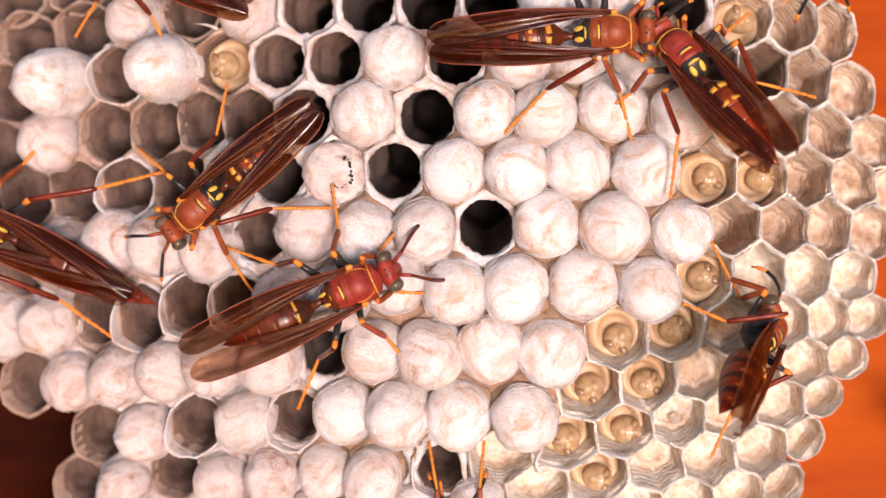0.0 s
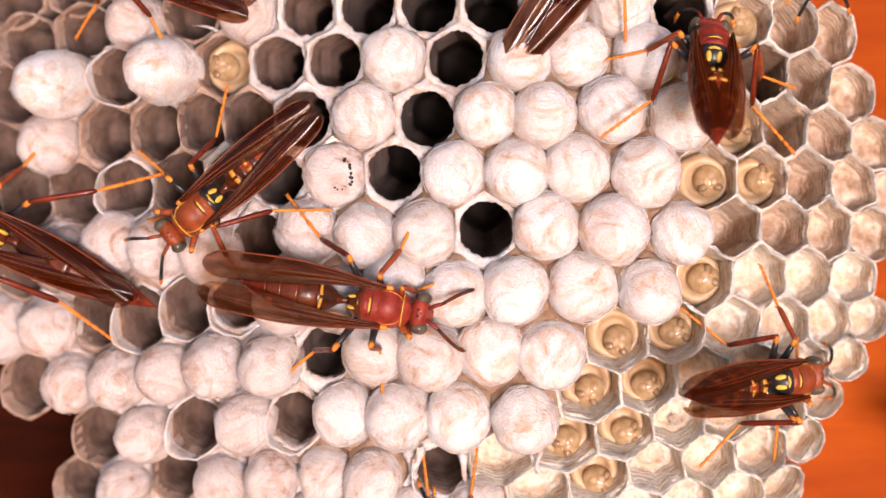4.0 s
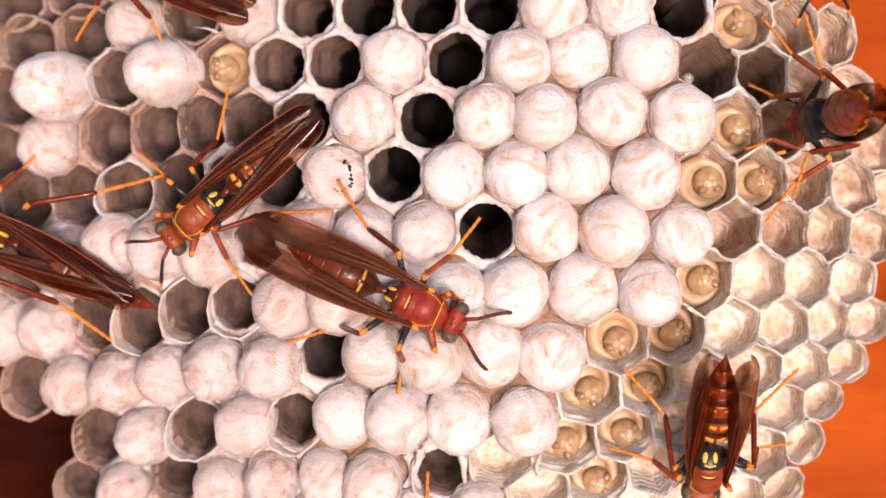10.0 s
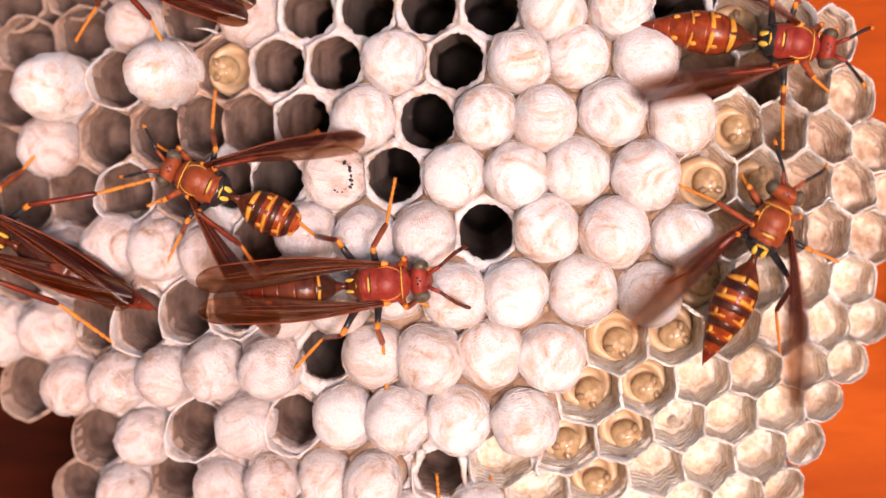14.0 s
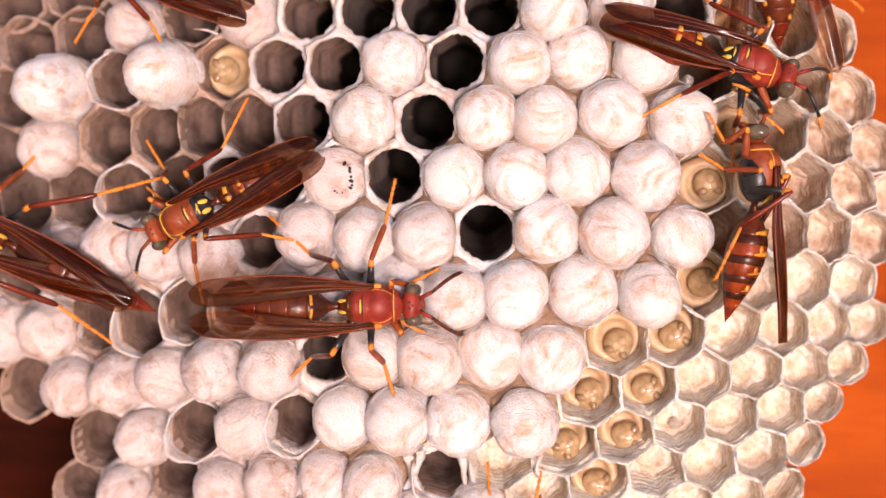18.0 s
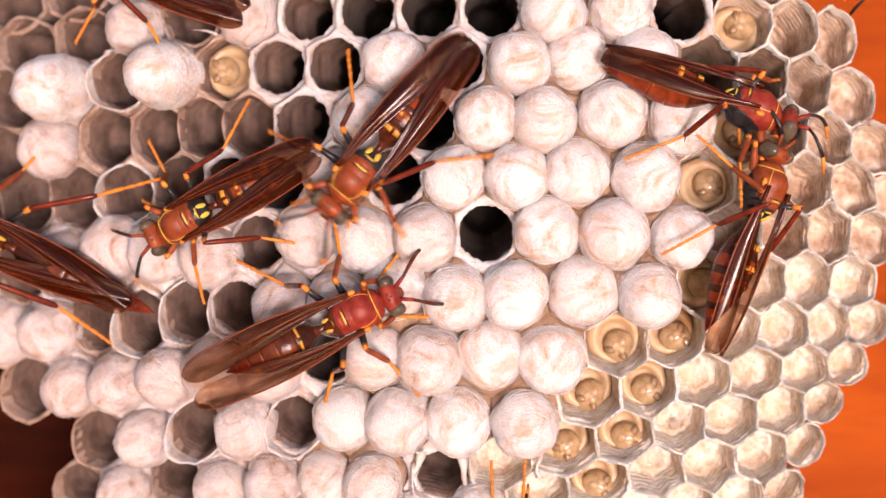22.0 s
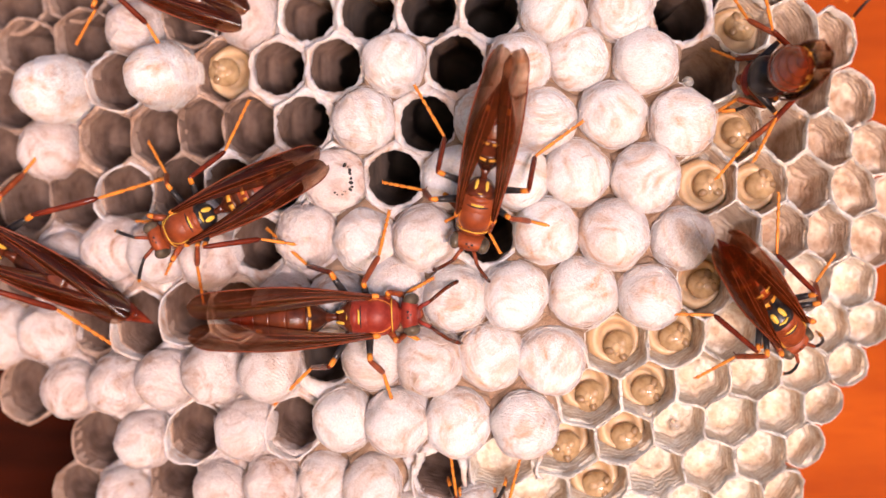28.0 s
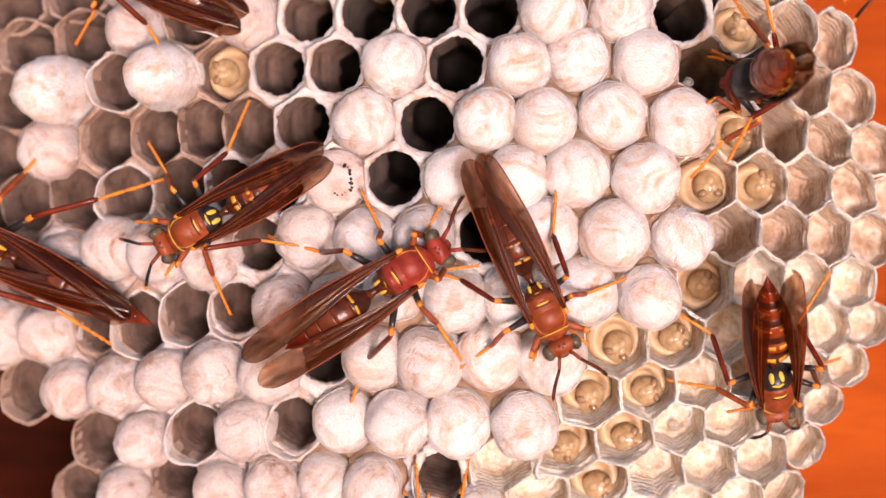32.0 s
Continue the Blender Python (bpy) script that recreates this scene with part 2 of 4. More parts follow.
def tube(bm, points, radii, n=8):
    """A round bar through the points; both ends closed."""
    points = [Vector(p) for p in points]
    rings = []
    for i, p in enumerate(points):
        d = (points[min(i + 1, len(points) - 1)] - points[max(i - 1, 0)]).normalized()
        side = d.cross(Vector((0.12, 0.3, 1))).normalized()
        up = side.cross(d)
        rings.append([p + (side * math.cos(2 * math.pi * k / n) + up * math.sin(2 * math.pi * k / n)) * radii[i] for k in range(n)])
    strip(bm, rings, True, True)


def lathe(bm, rings, n=18):
    """Rounds along x: rows of x, half width, half height, height of the middle."""
    strip(bm, [[Vector((x, ry * math.cos(2 * math.pi * k / n), zc + rz * math.sin(2 * math.pi * k / n))) * MM for k in range(n)]
               for x, ry, rz, zc in rings], True, True)


def ball(bm, at, radii, n=16, m=9, turn=None):
    rings = []
    for i in range(1, m):
        a = math.pi * i / m
        ring = [Vector((-radii[0] * math.cos(a), radii[1] * math.sin(a) * math.cos(2 * math.pi * k / n),
                        radii[2] * math.sin(a) * math.sin(2 * math.pi * k / n))) for k in range(n)]
        rings.append([(Vector(at) + (turn @ p if turn else p)) * MM for p in ring])
    strip(bm, rings, True, True)


# ---- the wooden wall ----
def board(name, x0, x1, y0, y1, z0, z1, mat):
    bm = bmesh.new()
    bmesh.ops.create_cube(bm, size=1)
    for v in bm.verts:
        v.co = world(((x0 + x1) / 2 + v.co.x * (x1 - x0), (y0 + y1) / 2 + v.co.y * (y1 - y0), (z0 + z1) / 2 + v.co.z * (z1 - z0)))
    bmesh.ops.bevel(bm, geom=bm.edges[:], offset=0.001, segments=2, affect="EDGES")
    return part(name, bm, mat, None, smooth=False)


WALL_OUT = -41.0
tagged(board("wall_back", -21.8, 420, -380, 380, WALL_OUT - 22, WALL_OUT, WOOD), "orange varnished wooden board behind the nest", kind="structure")
# Added board; its dark colour stands for the unlit gap behind the comb's left.
tagged(board("wall_post", -420, -22, -380, 380, WALL_OUT - 30, WALL_OUT - 7, SHADE_WOOD), "added dark board beside the orange board, coloured as the shaded gap", kind="structure")

# ---- the comb ----
ACROSS = (860.2, 11.9, 17.5, -5.3, 14.0, 876.2, -24.6, 2.4, -6.1, 102.5, 12.4, -68.4, -157.4, -9.1, -120.9)
DOWN = (409.2, 522.1, 13.5, -42.3, -22.4, -24.3, -81.1, -41.7, 30.8, 15.8, -67.1, -22.7, 9.9, -1.8, 18.7)
LEAN = 0.0115
PULL = (850.0, 170.0)     # the point of the plan towards which the cells lean as they go in


def warp(u, j):
    a, b = u / 8, (j - 4) / 5
    terms = [a ** i * b ** k for i in range(5) for k in range(5 - i)]
    return Vector((sum(c * t for c, t in zip(ACROSS, terms)), sum(c * t for c, t in zip(DOWN, terms))))


def middle(u, j):
    """The middle of the mouth of the cell u in row j, on the plan; the rows run on evenly past the edge."""
    cu, cj = min(max(u, -9.5), 6.5), min(max(j, -0.4), 9.0)
    p = warp(cu, cj)
    if cu != u:
        p += (warp(cu + 0.25, cj) - warp(cu - 0.25, cj)) * 2 * (u - cu) * (1.0 if u < 0 else 1.4)
    if cj != j:
        p += (warp(cu, cj + 0.25) - warp(cu, cj - 0.25)) * 2 * (j - cj)
    return p + Vector(NUDGE.get((u, j), (0, 0)))


NUDGE = {(6, 0): (0, 14), (6.5, 1): (4, 16), (7, 2): (4, 4), (5, 10): (0, 40), (4, 10): (-4, 22), (3, 10): (0, 16), (4.5, 11): (-8, 50), (3.5, 11): (0, 36), (2.5, 11): (0, 22), (-5, 0): (-9, -14), (1, 0): (-6, 7), (4, 0): (8, 11), (5, 0): (7, 10), (1.5, 1): (-11, -10), (2.5, 1): (-4, -11), (3.5, 1): (8, -6), (-8, 2): (8, 6), (-7, 2): (17, 1), (-6, 2): (14, 6), (-4, 2): (-11, 5), (-3, 2): (-8, 4), (-1, 2): (7, 9), (1, 2): (-9, 0), (2, 2): (-3, -11), (3, 2): (10, -1), (4, 2): (10, 8), (5, 2): (-8, -4), (6, 2): (-4, 8), (-8.5, 3): (-22, -13), (-7.5, 3): (-20, -1), (-6.5, 3): (-14, 4), (-3.5, 3): (-9, 4), (1.5, 3): (-8, -5), (3.5, 3): (11, 12), (4.5, 3): (4, 8), (6.5, 3): (7, -9), (-7, 4): (3, -17), (-5, 4): (6, 15), (-3, 4): (-4, -11), (1, 4): (-6, -7), (3, 4): (9, 9), (6, 4): (-9, 0), (-9.5, 5): (16, -9), (-8.5, 5): (10, 4), (-6.5, 5): (0, 18), (-1.5, 5): (-3, -22), (0.5, 5): (-9, 1), (2.5, 5): (6, 13), (6.5, 5): (10, 1), (-5, 6): (3, -8), (-4, 6): (15, -5), (-3, 6): (16, -12), (-2, 6): (6, -13), (1, 6): (-3, 16), (2, 6): (9, 6), (-7.5, 7): (-10, 5), (-4.5, 7): (8, -10), (-2.5, 7): (-5, -11), (-1.5, 7): (-10, 1), (-0.5, 7): (-11, 14), (0.5, 7): (-1, 27), (1.5, 7): (9, -4), (3.5, 7): (-7, -6), (4.5, 7): (-13, -7), (6.5, 7): (9, 0), (-6, 8): (-2, -11), (-2, 8): (-14, 16), (-1, 8): (6, 21), (0, 8): (1, 18), (1, 8): (12, -6), (2, 8): (10, -6), (3, 8): (-1, -14), (4, 8): (-8, -5), (5, 8): (-6, -10), (2.5, 9): (-1, -15), (3.5, 9): (-9, 3), (4.5, 9): (2, 9), (5.5, 9): (5, 12)}


def swell(a, b):
    """How far out the comb's face lies."""
    return (-15 * max(0.0, (950 - a) / 950) ** 1.7 - 9 * max(0.0, (a - 1120) / 430) ** 1.6 - 3 * ((b - 400) / 441) ** 2)


def slant(c):
    """Which way a cell runs as it goes in: plan units for each millimetre of depth. The young side leans on its own middle."""
    f = min(1.0, max(0.0, (c.x - 1170) / 110))
    f = f * f * (3 - 2 * f)
    old = Vector((c.x - PULL[0], c.y - PULL[1])) * LEAN
    young = Vector(((c.x - PULL[0]) * LEAN, (c.y - 490) * 0.0135))
    return old.lerp(young, f)


def wobble(p):
    """The young walls are bent and uneven."""
    f = min(1.0, max(0.0, (p.x - 1120) / 80)) * 5.0
    if not f:
        return p
    return p + f * Vector((noise.noise(Vector((p.x * 0.028, p.y * 0.028, 1.3))) + 0.5 * noise.noise(Vector((p.x * 0.08, p.y * 0.08, 4.4))),
                           noise.noise(Vector((p.x * 0.028, p.y * 0.028, 8.8))) + 0.5 * noise.noise(Vector((p.x * 0.08, p.y * 0.08, 6.1)))))


RING = 24
ROWS = [
    (-3, -8, "ooooccoocooeee"), (-2, -7.5, "oocccooccooee"), (-1, -8, "mocooccoocooee"),
    (0, -10, "mmmmcocokkkcc" + "klee"),
    (1, -9.5, "mmtrtlooc" + "kcccppee"),
    (2, -10, "mocoommockcccc" + "leee"),
    (3, -9.5, "mmoromkdk" + "ccccllee" + "e"),
    (4, -10, "mmccccoccckccc" + "eeee"),
    (5, -9.5, "ccorrrcccc" + "cccleee"),
    (6, -9, "occccckccccll" + "eeee"),
    (7, -7.5, "ocrcrcccc" + "lleeee"),
    (8, -8, "ocmccccre" + "lleeee"),
    (9, -7.5, "cccccccce" + "leeee"),
    # Rows 13 to 15 are unseen, added to shade the wall's lower left.
    (10, -8, "cccocccoceeeee"), (11, -8.5, "ccoccoccoceeee"), (12, -9, "ccccoccocoeee"), (13, -8.5, "ccocccocooeeee"), (14, -8, "coccoccooeeee"), (15, -7.5, "occoocceee"),
]
KIND = {}
for j, start, letters in ROWS:
    for i, letter in enumerate(letters):
        KIND[(start + i, j)] = letter
SIDES = ((1, 0), (0.5, -1), (-0.5, -1), (-1, 0), (-0.5, 1), (0.5, 1))


def outline(u, j):
    """The hexagon of a cell on the plan."""
    c = middle(u, j)
    around = [middle(u + du, j + dj) for du, dj in SIDES]
    return c, [(c + around[i] + around[(i + 1) % 6]) / 3 for i in range(6)]


def mouth(c, hexa, size, roundness, count=RING):
    mean = sum((h - c).length for h in hexa) / 6 * 0.93
    pts = []
    per = count // 6
    for i in range(6):
        for s in range(per):
            p = wobble(hexa[i].lerp(hexa[(i + 1) % 6], s / per))
            d = p - c
            q = c + d.normalized() * mean
            pts.append(c + (p.lerp(q, roundness) - c) * size)
    return pts


def ragged(p, amount, scale=0.03):
    return noise.noise(Vector((p.x * scale, p.y * scale, 3.1))) * amount


def ring_at(c, pts, depth, base_out, rag=0.0):
    made = []
    k = LEAN * depth
    lean = slant(c) * depth
    shrink = 1 - max(0.0, k)
    for p in pts:
        if rag:
            p = c + (p - c) * (1 + 0.07 * noise.noise(Vector((p.x * 0.05, p.y * 0.05, c.x))) + 0.02 * noise.noise(Vector((p.x * 0.2, p.y * 0.2, c.y))))
        q = c - lean + (p - c) * shrink
        made.append(world(spot(q.x, q.y, base_out - depth + (ragged(p, rag) if rag else 0))))
    return made


nest = tagged(new("wasp_nest"), "open papery wasp comb of hexagonal cells, many capped with white silk", "nest")
nest.matrix_world = Matrix.Translation(world((0, 0, WALL_OUT)))
ORIGIN = nest.matrix_world.translation


def local(rings, at):
    return [[p - at for p in ring] for ring in rings]


def height_of(u, j, kind):
    c = middle(u, j)
    lift = noise.noise(Vector((u * 3.7, j * 5.1, 0.5))) * 0.6
    return swell(c.x, c.y) + lift * (1.0 if kind in "eplm" else 0.5)


DEPTHS = {(3.5, 1): 15.0, (4.5, 1): 12.0, (4, 4): 8.0, (5, 2): 11.0, (5.5, 1): 8.0, (5, 0): 7.0}


def build_cell(u, j, kind):
    c, hexa = outline(u, j)
    out = height_of(u, j, kind)
    young = kind in "ep" or (kind == "l" and u > 0)
    full = DEPTHS.get((u, j), 9.0) if (u, j) in DEPTHS else 4.1 - 1.0 * min(1, max(0, (c.x - 1250) / 280)) + 3.4 * min(1, max(0, (520 - c.y) / 260)) * (1 - min(1, max(0, (c.x - 1420) / 90))) if kind in "ep" else 12.0 if kind == "m" else 9.0 if young else 22.0
    thick, rnd = (0.965, 0.1) if young else (0.95, 0.5)
    face = swell(c.x, c.y)
    rag = 2.0 if young else 0.3
    edge = 0.55 if any((u + du, j + dj) not in KIND for du, dj in SIDES) else 0.0
    rings = [ring_at(c, mouth(c, hexa, 0.93, edge), full, out),
             ring_at(c, mouth(c, hexa, 0.996, edge), 1.2, face),
             ring_at(c, mouth(c, hexa, 0.996, edge), 0.12, face, rag),
             ring_at(c, mouth(c, hexa, 0.985, max(edge, rnd * 0.3)), 0.0, face, rag),
             ring_at(c, mouth(c, hexa, (thick + 0.985) / 2, rnd * 0.8), 0.02, face, rag),
             ring_at(c, mouth(c, hexa, thick, rnd), 0.25, face, rag)]
    steps = 9
    if young:
        rings = [ring_at(c, pts, d, w) for pts, d, w in ((mouth(c, hexa, 0.93, edge, 42), full, out), (mouth(c, hexa, 0.996, edge, 42), 1.2, face))]
        rings += [ring_at(c, mouth(c, hexa, size, max(edge, r), 42), d, face, rag) for size, r, d in ((0.996, 0, 0.12), (0.985, rnd * 0.3, 0.0), (0.97, rnd * 0.8, 0.02), (thick, rnd, 0.25))]
        steps = 17
        for s in range(1, steps + 1):
            f = s / steps
            pts = mouth(c, hexa, thick * (1 - 0.2 * f - (0.3 * (f - 0.82) / 0.18 if f > 0.82 else 0)), rnd, 42)
            ledge = 0.022 * (s % 2) if s < steps - 1 else 0.0
            pts = [c + (p - c) * (1 - ledge * (0.7 + 1.4 * noise.noise(Vector((p.x * 0.06 + s * 3, p.y * 0.06, u)))) + 0.02 * noise.noise(Vector((p.x * 0.15, p.y * 0.15, s * 5.0)))) for p in pts]
            wavy = 0.25 + (full - 0.7) * f
            rings.append(ring_at(c, pts, wavy, face, 0.35))
        steps = 0
    for s in range(1, steps + 1):
        f = s / steps
        rings.append(ring_at(c, mouth(c, hexa, thick * (1 - 0.05 * f - (0.25 * max(0, f - 0.8) / 0.2 if s == steps else 0)), rnd), 0.25 + (full - 0.7) * f, face))
    at = world(spot(c.x, c.y, face))
    bm = bmesh.new()
    strip(bm, local(rings, at), True, True)
    old = kind in "omrlk" and not young
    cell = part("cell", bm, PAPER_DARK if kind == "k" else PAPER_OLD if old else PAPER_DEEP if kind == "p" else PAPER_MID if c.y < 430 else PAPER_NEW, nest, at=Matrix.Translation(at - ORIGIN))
    lip = [(0.1, 1.04, 0.0), (-0.15, 0.99, 0.1), (-0.22, 0.965, 0.3), (-0.18, 0.94, 0.5), (0.0, 0.92, 0.6), (0.35, 0.915, 0.65), (0.9, 0.92, 0.6), (1.6, 0.93, 0.5)] if not young else \
          [(-0.15, 1.03, 0.0), (-0.42, 0.99, 0.0), (-0.46, 0.975, 0.04), (-0.4, 0.96, 0.08), (0.0, 0.95, 0.1), (0.5, 0.95, 0.12), (0.8, 0.96, 0.12)]
    felt = kind in "okrm" and not young and c.x > 400 and any(KIND.get((u + du, j + dj), "") in ("c", "t", "d") for du, dj in SIDES)
    if felt:
        lip = [(-0.05, 1.05, 0.0), (-0.4, 0.99, 0.1), (-0.5, 0.95, 0.4), (-0.4, 0.91, 0.65), (-0.3, 0.85, 0.85), (-0.1, 0.815, 0.9), (0.3, 0.815, 0.9), (0.9, 0.85, 0.8), (1.8, 0.91, 0.6)]
    if kind in "ct":
        lip = [(0.1, 1.05, 0.0), (-0.45, 1.0, 0.05), (-0.75, 0.96, 0.2), (-0.85, 0.92, 0.4), (-0.8, 0.86, 0.7), (-0.5, 0.78, 0.9)]
    rings = []
    for k, (d, size, r) in enumerate(lip):
        pts = mouth(c, hexa, size, max(r, edge), 48)
        bite = (0.075 if felt else 0.03) * (1 if k > len(lip) // 2 else 0.25)
        pts = [c + (p - c) * (1 + bite * noise.noise(Vector((p.x * 0.17 + u * 9, p.y * 0.17, 7.7 + (d > 0.2) * 0.3)))) for p in pts]
        rings.append(ring_at(c, pts, d, face, rag))
    bm = bmesh.new()
    strip(bm, local(rings, at))
    part("rim", bm, (SILK if c.x > 850 else SILK_MID) if felt else SILK_OLD if kind in "ct" and c.x < 560 else SILK_MAT if kind in "ct" else RIM_OLD if c.x < 520 else RIM, cell, "matted white silk rim" if felt else "pale raised rim")
    if kind in "ctd":
        build_cap(cell, u, j, c, hexa, face, at, kind)
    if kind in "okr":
        # Near-black cup added near the bottom; it darkens the cell by colour alone.
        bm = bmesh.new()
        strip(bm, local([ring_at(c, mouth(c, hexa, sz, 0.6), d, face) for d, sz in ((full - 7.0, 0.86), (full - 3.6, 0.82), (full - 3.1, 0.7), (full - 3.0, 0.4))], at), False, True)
        part("floor_lining", bm, FLOOR_DARK, cell, "near-black bottom of an emptied cell")
    if kind == "r":
        build_collar(cell, u, j, c, hexa, face, at)
    if kind == "l":
        build_larva(u, j, c, hexa, face, young)
    return cell


CAP = [(0.5, 0.93, 0.8), (0.0, 0.97, 0.9), (-0.7, 1.0, 1), (-1.45, 0.995, 1), (-2.2, 0.95, 1), (-2.9, 0.865, 1),
       (-3.45, 0.74, 1), (-3.85, 0.57, 1), (-4.1, 0.38, 1), (-4.2, 0.17, 1)]


def cap_ring(c, hexa, face, at, tall, width, seed, d, size, rnd, count=RING):
    """One level of a cap's dome, uneven as the silk was spun."""
    ring = ring_at(c, mouth(c, hexa, size * width, rnd, count), d * (tall if d < 0 else 1), face)
    mid = sum(ring, Vector()) / len(ring)
    moved = []
    for p in ring:
        v = (p - at) / MM
        k = noise.noise(Vector((v.x * 0.45 + seed, v.y * 0.45, v.z * 0.45 + seed * 2))) * 0.085 + noise.noise(Vector((v.x * 1.3, v.y * 1.3 + seed, v.z * 1.3))) * 0.045
        k += noise.noise(Vector((v.x * 3.1, v.y * 3.1 + seed, v.z * 3.1))) * 0.018
        moved.append(mid + (p - mid) * (1 + k) + FRAME @ Vector((0, 0, k * 1.6 * MM)))
    return moved


def cap_level(f):
    """The profile of a cap at f, 0 at its foot and 1 at its top."""
    x = f * (len(CAP) - 1.001)
    i = int(x)
    return [p + (q - p) * (x - i) for p, q in zip(CAP[i], CAP[i + 1])]


def cap_mesh(c, hexa, face, at, tall, width, seed):
    rings = [cap_ring(c, hexa, face, at, tall, width, seed, *cap_level(k / 15), 36) for k in range(16)]
    bm = bmesh.new()
    strip(bm, local(rings, at), False, True)
    return bm


def cap_threads(c, hexa, face, at, tall, width, seed):
    """Loose threads laid round the foot of a cap and over its shoulder."""
    rng = random.Random(int(seed * 1000) + 17)
    levels = [cap_ring(c, hexa, face, at, tall, width, seed, *cap_level(k / 12), 48) for k in range(13)]
    bm = bmesh.new()
    for n in range(14):
        foot = n < 10
        f = rng.uniform(0.27, 0.42) if foot else rng.uniform(0.35, 0.7)
        a, turn = rng.uniform(0, 48), rng.uniform(7, 20) * rng.choice((-1, 1))
        climb, away, ph = rng.uniform(-0.1, 0.12) if foot else rng.uniform(-0.2, 0.25), rng.uniform(0.02, 0.09), rng.uniform(0, 6)
        pts = []
        for k in range(11):
            t = k / 10
            x = (a + turn * t + 1.2 * math.sin(5 * t + ph)) % 48
            g = min(0.86, max(0.05, f + climb * t + 0.05 * math.sin(7 * t + ph * 2))) * 12
            lo, i = int(g), int(x)
            p = levels[lo][i].lerp(levels[lo][(i + 1) % 48], x - i).lerp(levels[lo + 1][i].lerp(levels[lo + 1][(i + 1) % 48], x - i), g - lo)
            lift = 0.03 + away * (0.5 + 0.5 * math.sin(4 * t + ph)) * (2.2 if foot else 1)
            pts.append(p + (p - levels[0][0].lerp(levels[0][24], 0.5)).normalized() * lift * MM - at)
        tube(bm, pts, [rng.uniform(0.028, 0.048) * MM] * 11, 4)
    return bm


def build_cap(cell, u, j, c, hexa, face, at, kind):
    seed = u * 7.3 + j * 3.1
    n = noise.noise(Vector((seed, 2.2, 0.7)))
    tall = (1.85 if kind == "t" else 0.95 + 0.35 * n) * (0.55 if kind == "d" else 1)
    width = 1.12 if kind == "t" else 0.965 + 0.035 * n
    pale = c.x > 560 and kind != "d" or kind == "t"
    silk = SILK_OLD if not pale else SILK_MID if c.x < 780 and kind != "t" else SILK
    part("cap", cap_mesh(c, hexa, face, at, tall, width, seed), silk, cell, "domed cap of white spun silk" if pale else "domed cap of pinkish spun silk")
    part("silk_thread", cap_threads(c, hexa, face, at, tall, width, seed), silk, cell, "loose curled silk threads")
    if kind == "d":
        rng = random.Random(5)
        for k in range(15):
            a = -1.1 + k * 0.2 + rng.uniform(-0.08, 0.08)
            q = c + Vector((math.cos(a), math.sin(a))) * (27 + rng.uniform(-3, 3))
            bm = bmesh.new()
            p = world(spot(q.x, q.y, face + 1.75)) - at
            r = rng.uniform(0.07, 0.22)
            ball(bm, p / MM, (r * rng.uniform(0.8, 1.6), 0.18, r), 8, 5, Euler((0, a, 0)).to_matrix())
            part("hole", bm, BLACK, cell, "dark hole bitten into the cap")


def build_collar(cell, u, j, c, hexa, face, at):
    """What is left of a bitten-off cap: a ragged pale sleeve, highest on one side."""
    bm = bmesh.new()
    rings = []
    for f, size in ((0.0, 0.99), (0.35, 1.0), (0.7, 0.99), (1.0, 0.95), (1.0, 0.91), (0.6, 0.93), (0.0, 0.925)):
        ring = []
        for i, p in enumerate(mouth(c, hexa, size, 0.6)):
            a = 2 * math.pi * i / RING
            h = 0.5 + 1.6 * max(0.0, -math.cos(a)) + 0.5 * noise.noise(Vector((a * 3, u, j)))
            q = c + (p - c)
            k = LEAN * h * f
            q = q + Vector((k * (c.x - PULL[0]), k * (c.y - PULL[1])))
            ring.append(world(spot(q.x, q.y, face + h * f)) - at)
        rings.append(ring)
    strip(bm, rings)
    part("cap_remnant", bm, SILK, cell, "ragged white rest of a torn silk cap")


